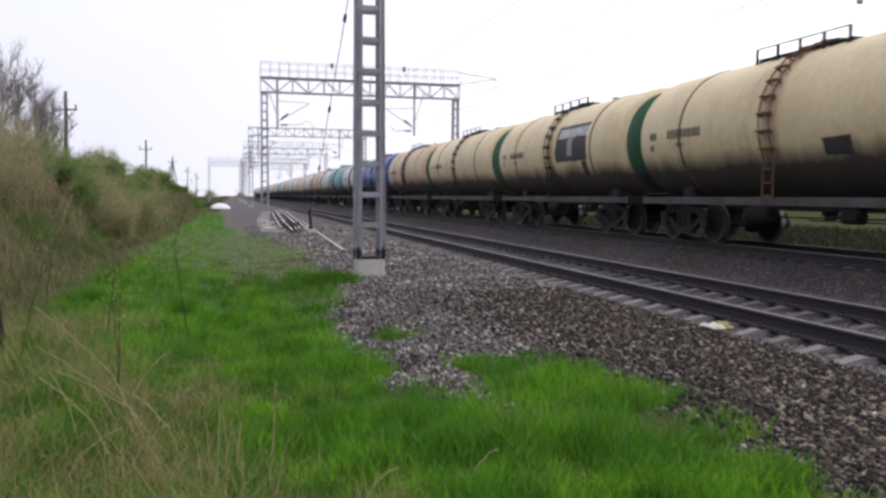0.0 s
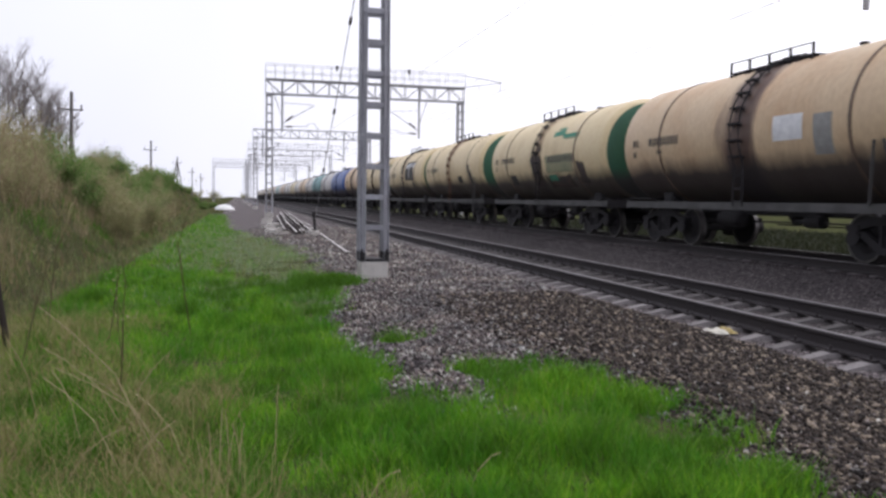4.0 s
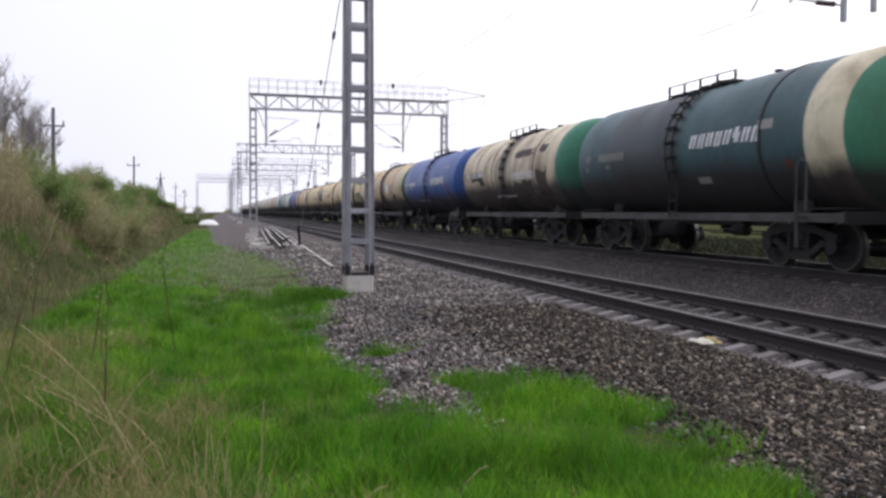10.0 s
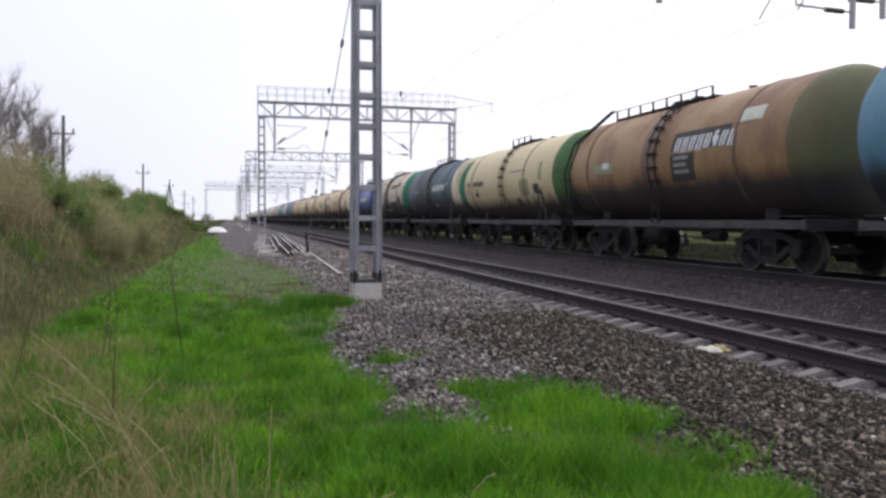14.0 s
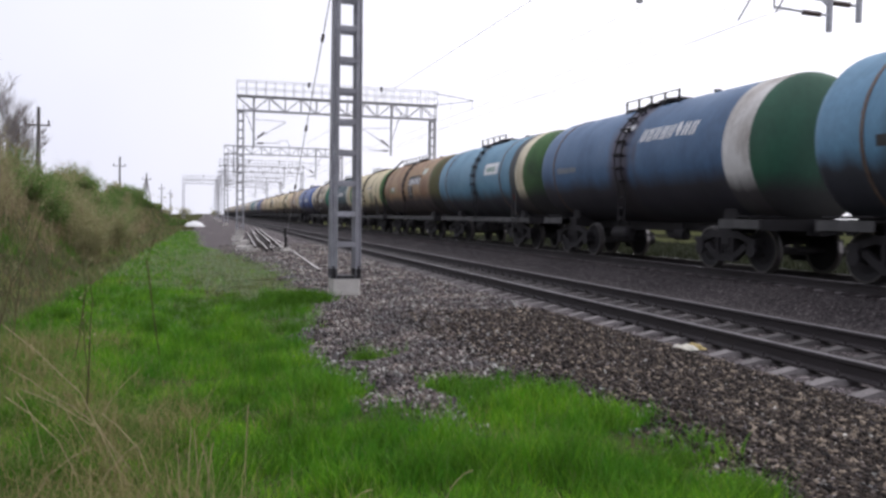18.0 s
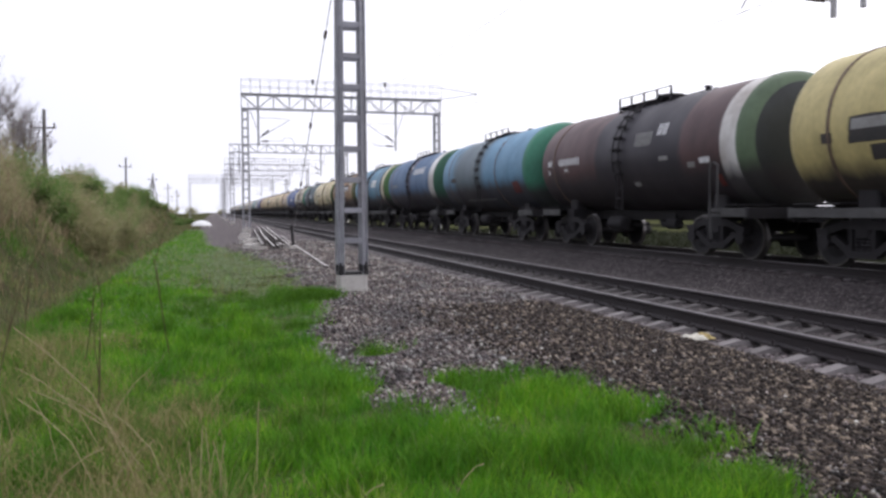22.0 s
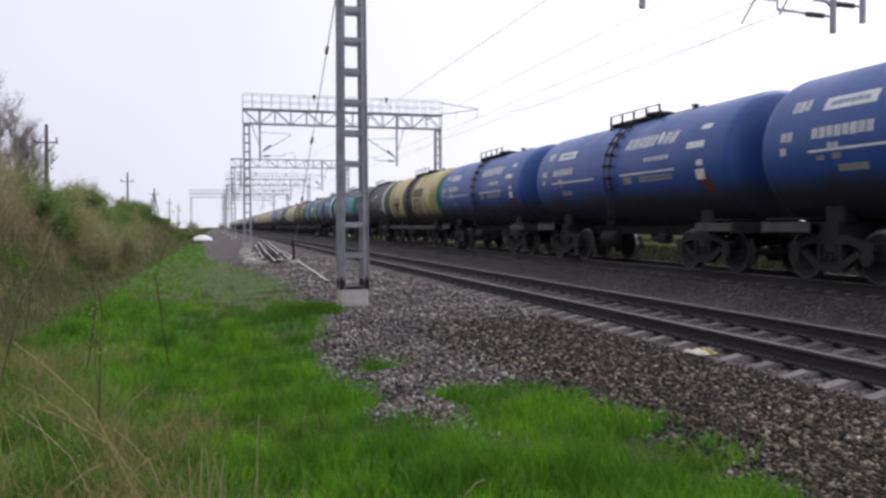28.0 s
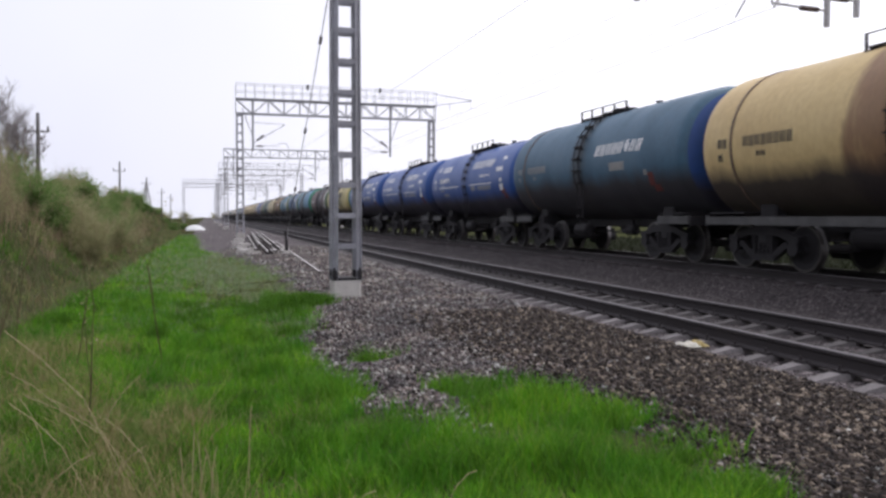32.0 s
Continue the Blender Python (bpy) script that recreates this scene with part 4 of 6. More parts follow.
wagon(4, "dirty_cream", "oil-stained cream tank wagon with green end", ((-6, -5.05, END_MINT),), (3.35, 1.35, -3.1), (INK_WHITE, -0.95, -9, 10.5, 2.3), INK_WHITE, extra=(
    ("dark_patch", INK_TAR, many(P(4.1, 2.4, 4, 20), P(3.0, 2.3, -2, 6))), ("white_line", INK_WHITE, P(1.4, -0.9, -21, -19)),
    ("oil_stain", INK_STAIN, many(P(-3.15, -4.4, -24, 16, 0.004), P(-3.3, -4.2, 32, 48, 0.004), P(-0.7, -3.0, 30, 44, 0.004), P(-0.8, -3.1, -26, 4, 0.004)))))
wagon(5, "deep_green", "dark teal tank wagon with cream band and green end", ((-6, -5.42, END_MINT), (-5.42, -4.6, BAND_CREAM)), (-3.3,), (INK_WHITE, -0.75, 1, 11.5, 2.6), INK_DULL, hoops=DARK_STEEL, extra=(
    ("pale_mark", INK_DULL, P(-3.2, -3.7, 20, 27)), ("emblem", INK_RED, P(-4.0, -4.2, -10, -3)), ("pale_mark", INK_DULL, P(-0.9, -1.4, -18, -12))))
wagon(6, "cream_pale", "pale cream tank wagon with slim ladder and green end", ((-6, -5.2, END_OLIVE),), (4.2, -2.4), None, INK_BLACK, deck=(1.3, -0.8), extra=(
    ("dull_patch", INK_FADED, P(-1.9, -2.9, -10, 14, 0.004)), ("dark_patch", INK_TAR, many(P(-1.3, -1.75, -26, -12), P(-3.3, -3.9, -8, 6), P(3.7, 3.2, -6, 2))),
    ("small_lettering", INK_DULL, P(-0.9, -2.6, 24, 26.5)), ("dull_patch", INK_FADED, P(-3.9, -4.2, 8, 34, 0.004))))
wagon(7, "brown", "rust-brown tank wagon with dark lettered panel", ((-6, -5.1, END_DULL),), (4.0, -3.4), (INK_WHITE, -0.95, 7, 13, 2.5), None, deck=(3.9, -1.2), extra=(
    ("dark_panel", INK_TAR, many(P(-0.75, -3.3, 18, 37, 0.003), P(-0.75, -1.9, -8, 18, 0.003))), ("panel_lettering", INK_DULL, many(P(-0.95, -1.6, 12, 15, 0.008), P(-0.95, -1.5, 6, 9, 0.008), P(-0.95, -1.6, 0, 3, 0.008))),
    ("green_plate", INK_FADED, P(3.7, 2.2, 6, 18)), ("pale_mark", INK_WHITE, P(2.95, 2.55, 12, 18, 0.01)), ("pale_mark", INK_PALE, P(-3.4, -4.2, 36, 48))))
wagon(8, "sky_blue", "light blue tank wagon with pale lettered plate and white band", ((-6, -5.25, END_OLIVE), (-5.25, -4.6, BAND_CREAM), (-4.6, -4.0, END_BLACK)), (4.1, -3.0), None, None, extra=(
    ("pale_plate", INK_WHITE, P(-1.2, -2.75, 18, 34, 0.004)), ("plate_lettering", INK_GREEN, lambda q: letters(q, -1.4, 22, 7, 1.15, 7)), ("red_patch", INK_RED, P(-3.9, -4.15, -22, -10))))
wagon(9, "mid_blue", "blue tank wagon with white band and green end", white_green, (4.3,), (INK_WHITE, -0.85, 18, 12.5, 2.5), None, sill=False, deck=(1.4, -1.3), extra=(
    ("pale_mark", INK_DULL, lambda q: letters(q, 4.0, 8, 6, 1.3, 7)), ("pale_mark", INK_WHITE, P(0.2, -0.3, 44, 50))))
wagon(10, "grey_blue", "sooty light blue tank wagon with green end", ((-6, -5.0, END_MINT),), (4.2, -2.1), None, None, sill=False, extra=(
    ("emblem", INK_RED, P(-3.7, -4.5, -20, -2)), ("dull_patch", INK_BLACK, P(3.9, 3.1, 4, 11)), ("white_line", INK_DULL, P(2.6, -1.2, -29, -27.5))))
wagon(11, "maroon", "maroon and black tank wagon with white band and olive end", ((-5.5, -5.15, END_SAGE), (-6, -5.5, END_BLACK), (-5.15, -4.62, BAND_WHITE)), (4.3,), None, INK_WHITE, sill=False, big=False, deck=(1.45, -1.35), extra=(
    ("worn_lettering", INK_DULL, lambda q: letters(q, -0.9, 20, 14, 0.85, 5)), ("pale_mark", INK_DULL, many(P(-2.1, -2.5, 4, 8), P(-3.3, -3.6, -5, 0), P(-0.6, -0.9, -20, -15))),
    ("pale_lettering", INK_WHITE, lambda q: letters(q, -1.95, 28, 12, 0.5, 2)), ("pale_mark", INK_WHITE, P(-3.8, -4.2, -2, 3)), ("emblem", INK_RED, P(-4.3, -4.5, -26, -12))))
wagon(12, "yellow", "yellow tank wagon with broad black oil run and green end", ((-6, -5.42, END_MINT),), (4.3, -0.75, -2.4), None, None, hoops=STRAP_STEEL, big=False, deck=(1.5, -1.5), extra=(
    ("dark_patch", INK_TAR, many(P(3.9, 2.35, 0, 20, 0.004), P(3.4, 2.8, -12, 0, 0.004), P(4.5, 4.2, 2, 10))), ("pale_plate", INK_DULL, P(3.75, 2.6, 10, 17, 0.008)),
    ("stain", INK_SOOT, many(P(-0.9, -3.3, 16, 36, 0.003), P(-1.0, -2.5, -10, 16, 0.0035))), ("pale_plate", INK_FADED, many(P(-1.6, -2.3, -8, 10, 0.007), P(-2.7, -3.1, -8, 16, 0.007))), ("red_patch", INK_RED, P(-3.4, -4.0, -28, -16))))
blue_marks = (
    ("white_line", INK_WHITE, many(P(4.0, 1.0, -3.2, -1.5), P(-0.6, -3.3, -3.2, -1.5))), ("pale_plate", INK_WHITE, P(3.75, 2.5, 26, 36)),
    ("plate_lettering", END_BLUE, lambda q: letters(q, 3.6, 29, 4, 0.95, 6)), ("small_lettering", INK_WHITE, many(lambda q: letters(q, -1.9, 8, 4, 1.2, 6), lambda q: letters(q, 4.6, 28, 10, 0.5, 3))),
    ("small_lettering", INK_DULL, many(P(-0.75, -1.2, -12, -5), P(-1.6, -3.2, -8, -6), P(-1.6, -3.2, -11, -9), P(3.8, 3.6, -9, -6), P(3.4, 3.2, -9, -5), P(3.3, 2.6, -18, -13))),
    ("small_lettering", INK_WHITE, many(P(-3.8, -4.5, 14, 20), P(-4.2, -4.6, 31, 36))), ("pale_mark", INK_WHITE, P(-4.25, -4.5, -2, 3)),
    ("emblem", INK_RED, many(P(-4.3, -4.7, -20, -10), P(-4.45, -4.8, -28, -18))), ("pale_mark", INK_WHITE, P(-4.2, -4.55, -14, -5, 0.008)))
for k in (13, 14, 15):
    wagon(k, "blue", "bright blue tank wagon with white lettering and line", ((-6, -5.42, END_BLUE),), (), (INK_WHITE, -0.75, 19.5, 13, 2.5), INK_WHITE, sill=False, extra=blue_marks, lower=-3, figures=6.5, big=False, deck=(1.5, -1.3))
wagon(16, "slate", "dark slate-blue tank wagon with white lettering", ((-6, -5.42, END_BLUE),), (4.25,), (INK_WHITE, -1.0, 8.7, 11.5, 2.6), INK_DULL, sill=False, extra=(
    ("dull_patch", INK_DULL, P(-1.9, -2.7, 4, 12, 0.004)), ("emblem", INK_RED, many(P(-3.8, -4.1, -14, 0), P(-3.95, -4.3, -20, -12))), ("pale_mark", INK_DULL, P(-3.65, -3.82, -3, 2))))
wagon(17, "ochre", "ochre-cream tank wagon with brown oil run", ((-6, -5.42, END_GREEN),), (4.3,), None, INK_BLACK)
wagon(18, "cream", "cream tank wagon with rusty ladder streak and green end", green_end, wear, None, INK_BLACK)
# hand-brake stanchions, braces and the end ladder that some wagons carry
for k in (0, 5, 8, 11):
    q = Geo().path([(-1.60, -4.5, 0.45), (-1.64, -4.5, 1.2), (-1.66, -4.52, 2.0), (-1.62, -4.6, 2.12), (-1.60, -4.72, 2.05), (-1.62, -4.75, 1.15)], 0.028, 6)
    q.bar((-1.40, -4.5, 1.02), (-1.66, -4.5, 1.02), 0.05)
    part("brake_stanchion", q.mesh("brake_stanchion", SILL_PAINT), WAGONS[k][0])
for wg in (WAGONS[6][0], WAGONS[2][0]):
    for dy in (-0.35, 0.35):
        part("brace", Geo().bar((-1.42, -4.05 + dy, 1.08), (-1.60, -4.05 + dy * 0.3, 2.2), 0.05).mesh("brace", SILL_PAINT), wg)
q = Geo()
side_bars = []
for dy in (0.0, 0.36):
    side_bars.append([Vector(c) for c in ((-1.48, 5.2 + dy, 1.1), (-1.66, 5.2 + dy, 2.6), (-1.42, 5.0 + dy, 3.5), (-0.74, 3.9 + dy * 0.5, 4.42))])
    q.path(side_bars[-1], 0.032, 6)
for i in range(6):
    q.bar(side_bars[0][0].lerp(side_bars[0][1], i / 6), side_bars[1][0].lerp(side_bars[1][1], i / 6), 0.03)
part("end_ladder", q.mesh("end_ladder", DARK_STEEL), WAGONS[7][0])
wagon(-1, "cream", "cream tank wagon with black lettered panel and green end", green_end, wear, (INK_WHITE, -0.8, 16, 12, 2.4), INK_BLACK, extra=(
    ("dark_panel", INK_TAR, many(P(-0.5, -3.2, -2, 46, 0.003), P(-2.6, -3.0, -20, 0, 0.003))), ("pale_mark", INK_DULL, P(-1.6, -2.0, 6, 26, 0.008))))
# wagons that are already ahead; the pale greys put distance haze into their paint
ahead = ("cream", "peach", "blue", "haze_grey", "teal", "haze_grey", "peach", "haze_grey", "cream_pale", "haze_grey", "haze_grey", "peach", "haze_grey", "teal", "haze_grey", "peach",
         "haze_grey", "cream_pale", "haze_grey", "dirty_cream", "haze_grey", "haze_grey", "peach", "haze_grey", "cream_pale", "haze_grey", "haze_grey", "cream_pale", "haze_grey", "haze_grey", "cream_pale", "haze_grey")
for i, c in enumerate(ahead):
    wagon(-2 - i, c, "distant " + PAINTS[c].name.replace("_", " ").replace(" tank paint", "") + " tank wagon in the train", green_end if i < 3 and c != "blue" else None, wear if i < 6 else (), None, INK_BLACK if i < 6 else None, detail=i < 6)


# ---- masts, gantries, wires ----
def lattice(q, x, y, z0, z1, w0, w1, d0, d1, leg=0.09, step=0.62, bar=0.075, first=0.35):
    """A four-legged battened mast, tapering from w0 x d0 to w1 x d1."""
    def at(z, sx, sy):
        t = (z - z0) / (z1 - z0)
        return Vector((x + sx * (w0 + (w1 - w0) * t) / 2, y + sy * (d0 + (d1 - d0) * t) / 2, z))
    for sx in (-1, 1):
        for sy in (-1, 1):
            a, b = at(z0, sx, sy), at(z1, sx, sy)
            q.bar(a - Vector((sx * leg / 2, 0, 0)), b - Vector((sx * leg / 2, 0, 0)), leg, 0.014)
            q.bar(a - Vector((0, sy * leg / 2, 0)), b - Vector((0, sy * leg / 2, 0)), 0.014, leg)
    z = z0 + first
    while z < z1:
        for sy in (-1, 1):
            q.bar(at(z, -1, sy), at(z, 1, sy), 0.012, bar)
        for sx in (-1, 1):
            q.bar(at(z, sx, -1), at(z, sx, 1), 0.012, bar)
        z += step


def near_mast():
    m = thing("lattice_mast", "grey battened steel mast on a pale concrete footing", "catenary mast", at=(MAST_X, MAST_Y, 0))
    q = Geo()
    lattice(q, 0, 0, 0.33, 11.0, 0.495, 0.405, 0.38, 0.29, 0.088, 0.565, 0.095, 0.63)
    part("mast", q.mesh("mast", STEEL_MAST), m)
    q = Geo().box(0, 0, 0.355, 0.54, 0.44, 0.05)
    for sx in (-1, 1):
        for sy in (-1, 1):
            q.box(sx * 0.22, sy * 0.17, 0.44, 0.11, 0.10, 0.14)
            q.tube((sx * 0.235, sy * 0.19, 0.38), (sx * 0.235, sy * 0.19, 0.56), 0.022, n=6)
    part("base_plate", q.mesh("base_plate", DARK_STEEL), m, "dark rusty base plate with bolts")
    q = Geo().box(0, 0, 0.0, 0.52, 0.46, 0.66, b=0.03)
    part("footing", q.mesh("footing", CONCRETE), m, "pale concrete footing block")
    return m


def truss(q, x0, x1, y, z0, z1, depth=0.5, n=14):
    for sy in (-1, 1):
        for z in (z0, z1):
            q.bar((x0, y + sy * depth / 2, z), (x1, y + sy * depth / 2, z), 0.10, 0.10)
        for i in range(n + 1):
            xx = x0 + (x1 - x0) * i / n
            q.bar((xx, y + sy * depth / 2, z0), (xx, y + sy * depth / 2, z1), 0.05)
            if i < n:
                xn = x0 + (x1 - x0) * (i + 1) / n
                a, b = (z0, z1) if i % 2 else (z1, z0)
                q.bar((xx, y + sy * depth / 2, a), (xn, y + sy * depth / 2, b), 0.05)
    for i in range(n + 1):
        xx = x0 + (x1 - x0) * i / n
        for z in (z0, z1):
            q.bar((xx, y - depth / 2, z), (xx, y + depth / 2, z), 0.05)


def hanger(parent, x, y, top, low, tip, thick=0.15):
    """A drop post under a beam with the bracket that holds the wires at tip."""
    q = Geo().tube((x, y, low), (x, y, top), thick / 2, n=14)
    s = 1 if tip > x else -1
    q.bar((x, y, low + 1.0), (x - s * 0.75, y, top - 0.6), 0.05)
    h = part("drop_post", q.mesh("drop_post", GANTRY_STEEL), parent)
    q = Geo()
    q.bar((x, y, low + 0.55), (tip + s * 0.1, y, low + 1.95), 0.05)
    q.bar((x, y, low + 2.05), (tip, y, low + 1.98), 0.035)
    q.tube((x + s * 0.25, y, low + 0.76), (x + s * 0.75, y, low + 1.16), 0.06, n=8, k=1)
    q.bar((x, y, low + 0.35), (tip - s * 0.4, y, low + 0.42), 0.04)
    q.tube((x + s * 0.25, y, low + 0.36), (x + s * 0.7, y, low + 0.37), 0.06, n=8, k=1)
    q.bar((tip - s * 0.4, y, low + 0.42), (tip - s * 0.4, y, low + 0.62), 0.03)
    q.bar((tip - s * 0.4, y, low + 0.60), (tip + s * 0.15, y, low + 0.62), 0.03)
    q.bar((tip + s * 0.15, y, low + 0.62), (tip + s * 0.5, y, low + 0.05), 0.03)
    part("bracket_arm", q.mesh("bracket_arm", [GANTRY_STEEL, INSULATOR]), h)


def gantry(y, xl, xr, label, railing=True, near=False, zb=8.85, zt=9.85):
    gnt = thing("gantry", label, "catenary gantry", "gantries over the tracks")
    if not near:
        for x in (xl + 0.25, xr - 0.25):
            q = Geo()
            lattice(q, x, y, 0.3, zb, 0.5, 0.42, 0.5, 0.42, 0.09, 0.62, 0.08)
            part("mast", q.mesh("mast", GANTRY_STEEL), gnt)
            part("footing", Geo().box(x, y, -0.1, 0.62, 0.6, 0.9, b=0.03).mesh("footing", CONCRETE), gnt, "pale concrete footing block")
    q = Geo()
    truss(q, xl, xr, y, zb, zt, 0.5, 13)
    beam = part("beam", q.mesh("beam", GANTRY_STEEL), gnt)
    if railing:
        q = Geo()
        for sy in (-0.45, 0.45):
            for z in (zt + 0.55, zt + 1.08):
                q.bar((xl, y + sy, z), (xr, y + sy, z), 0.03)
            n = 22
            for i in range(n + 1):
                x = xl + (xr - xl) * i / n
                q.bar((x, y + sy, zt - 0.05), (x, y + sy, zt + 1.08), 0.026)
        q.box((xl + xr) / 2, y, zt + 0.06, xr - xl, 0.7, 0.03)
        part("walkway_railing", q.mesh("walkway_railing", GANTRY_STEEL), beam)
        for x in (xl + 5.0, xl + 10.3):
            q = Geo().bar((x, y - 0.47, zt + 0.7), (x, y - 0.47, zt + 1.15), 0.05).lathe([(zt + 0.8, 0.03), (zt + 0.84, 0.08), (zt + 1.1, 0.11), (zt + 1.15, 0.03)], 10, "z", (x, y - 0.62, 0))
            part("floodlight", q.mesh("floodlight", DARK_STEEL), beam)
        q = Geo().bar((xr - 0.1, y, zt + 1.0), (xr + 3.0, y, zt + 0.62), 0.05).bar((xr - 0.1, y, zt + 0.1), (xr + 3.0, y, zt + 0.6), 0.05).bar((xr + 2.9, y, zt + 0.6), (xr + 2.9, y, zt - 0.1), 0.03).bar((xr + 1.2, y, zt + 0.35), (xr + 1.2, y, zt - 0.2), 0.03)
        part("feeder_bracket", q.mesh("feeder_bracket", GANTRY_STEEL), beam)
    return gnt


near_mast()
near_g = gantry(MAST_Y, MAST_X - 0.2, 17.4, "grey steel gantry beam carried by the near mast", True, True, 10.6, 11.6)
lattice_q = Geo()
lattice(lattice_q, 17.2, MAST_Y, 0.1, 10.6, 0.5, 0.42, 0.5, 0.42)
part("mast", lattice_q.mesh("mast", GANTRY_STEEL), near_g)
hanger(near_g, 13.19, MAST_Y, 10.6, 5.72, 11.35, 0.135)
hanger(near_g, 8.50, MAST_Y, 10.6, 5.95, 6.9, 0.135)
hanger(near_g, 13.98, MAST_Y, 10.6, 5.99, 12.3, 0.135)
for i, y in enumerate(GANTRY_Y):
    gg = gantry(y, 2.05, 16.7, "grey steel lattice gantry with railed walkway over the tracks" if i == 0 else "distant grey steel lattice gantry over the tracks", i != 1)
    hanger(gg, 3.22, y, 9.85, 6.2, 5.4)
    hanger(gg, 13.26, y, 9.85, 6.0, 11.2)
gantry(215.0, -5.8, 3.0, "distant wide gantry over a side track", True)

# overhead lines, hung from support to support
SUPPORTS = (-30.0, MAST_Y) + GANTRY_Y


def line(name, label, x, z, sag, r=0.007, zig=0.0, start=-30.0):
    q = Geo()
    pts = []
    for i, (a, b) in enumerate(zip(SUPPORTS, SUPPORTS[1:])):
        for j in range(8):
            t = j / 8
            pts.append((x + zig * (1 if i % 2 else -1) * (1 - 2 * t), a + (b - a) * t, z - sag * 4 * t * (1 - t)))
    q.path(pts, r, 5)
    return tagged(new(name, q.mesh(name, WIRE)), label, "overhead wire", "overhead wires")


line("contact_wire", "thin grey contact wire over the empty track", NEAR_X, 6.38, 0.03, 0.006, 0.2)
line("contact_wire", "thin grey contact wire over the train", FAR_X - 0.2, 6.15, 0.03, 0.0065, 0.2)
line("messenger_wire", "thin grey auxiliary wire above the contact wire", FAR_X - 0.2, 6.62, 0.05, 0.006, 0.1)
line("messenger_wire", "thin grey messenger wire high above the train", FAR_X - 0.2, 7.65, 0.06, 0.006, 0.1)
line("feeder_wire", "sagging feeder wire beside the gantries", 19.5, 9.8, 1.0, 0.007)

# stay of the near mast
stay = thing("mast_stay", "thin steel stay wire with insulators, anchored in the ground", "stay wire")
a, b = Vector((MAST_X + 0.1, MAST_Y, 7.9)), Vector((3.1, 33.5, 0.55))
part("wire", Geo().tube(a, b, 0.012, n=6).mesh("wire", WIRE), stay)
for t in (0.1, 0.28, 0.52, 0.74):
    c = a.lerp(b, t)
    d = (b - a).normalized() * 0.13
    part("insulator", Geo().tube(c - d, c + d, 0.042, n=8).mesh("insulator", INSULATOR), stay)
part("anchor_post", Geo().tube((3.16, 33.6, -0.3), (3.05, 33.4, 0.95), 0.06, n=8).mesh("anchor_post", DARK_STEEL), stay)

# telegraph poles
for i, (y, h) in enumerate(((56.5, 8.0), (106.5, 8.2), (153.0, 8.4), (203.0, 8.2), (252.0, 8.2))):
    x = -10.2
    z = ground_z(x, y)
    p = thing("utility_pole", "weathered wooden utility pole with a crossarm", "utility pole", "utility poles along the bank", at=(x, y, 0))
    part("pole", Geo().tube((0, 0, z - 0.3), (0.06, 0, h), 0.15, 0.10, n=10).mesh("pole", POLE_WOOD), p)
    part("crossarm", Geo().bar((-0.75, -0.1, h - 1.15), (0.75, -0.1, h - 1.15), 0.09, 0.09).mesh("crossarm", POLE_WOOD), p)
    for sx in (-0.65, 0.65):
        part("insulator", Geo().tube((sx, -0.1, h - 1.1), (sx, -0.1, h - 0.82), 0.05, n=8).mesh("insulator", INSULATOR), p)
    if i == 2:
        part("brace", Geo().tube((-1.3, 0, z - 0.2), (0, 0, h - 0.6), 0.11, 0.09, n=8).mesh("brace", POLE_WOOD), p)
        part("brace", Geo().tube((1.3, 0, z - 0.2), (0, 0, h - 0.6), 0.11, 0.09, n=8).mesh("brace", POLE_WOOD), p)


# ---- gravel bed ----
EDGE = ((0, 2.4), (2, 2.6), (3.67, 2.9), (4.55, 3.25), (5.3, 3.15), (6.1, 3.0), (6.9, 2.7), (7.05, 2.0), (7.3, 1.6), (7.9, 1.35), (8.4, 1.3), (8.9, 0.95), (10, 1.05), (11.6, 1.35),
        (12.3, 1.5), (13, 1.6), (14.2, 1.7), (17.5, 1.85), (21, 1.9), (26, 1.7), (32, 0.8), (41, -0.4), (80, -1.2), (200, -2.0), (900, -2.0))


def gravel_depth(x, y):
    """Metres inside the gravel (positive) or outside it (negative)."""
    for (y0, e0), (y1, e1) in zip(EDGE, EDGE[1:]):
        if y0 <= y <= y1:
            e = e0 + (e1 - e0) * (y - y0) / (y1 - y0)
            break
    else:
        e = 2.4
    d = x - e + 0.30 * noise.noise(Vector((x * 1.3, y * 1.3, 7.7))) + 0.20 * noise.noise(Vector((x * 3.7, y * 3.7, 2.2)))
    pocket = 0.36 - math.hypot((x - 1.62) / 0.8, (y - 6.7) / 2.9) + 0.30 * noise.noise(Vector((x * 2.9, y * 1.7, 4.4))) + 0.16 * noise.noise(Vector((x * 7, y * 5, 1.4)))
    tuft = math.hypot((x - 1.75) / 1.5, (y - 8.75) / 0.8) - 0.14 + 0.25 * noise.noise(Vector((x * 3.3, y * 2.4, 14.0)))
    return max(min(d, tuft), pocket)


def ballast_z(x, y):
    return ground_z(x, y) + min(max(gravel_depth(x, y) * 0.12, -0.06), 0.035)


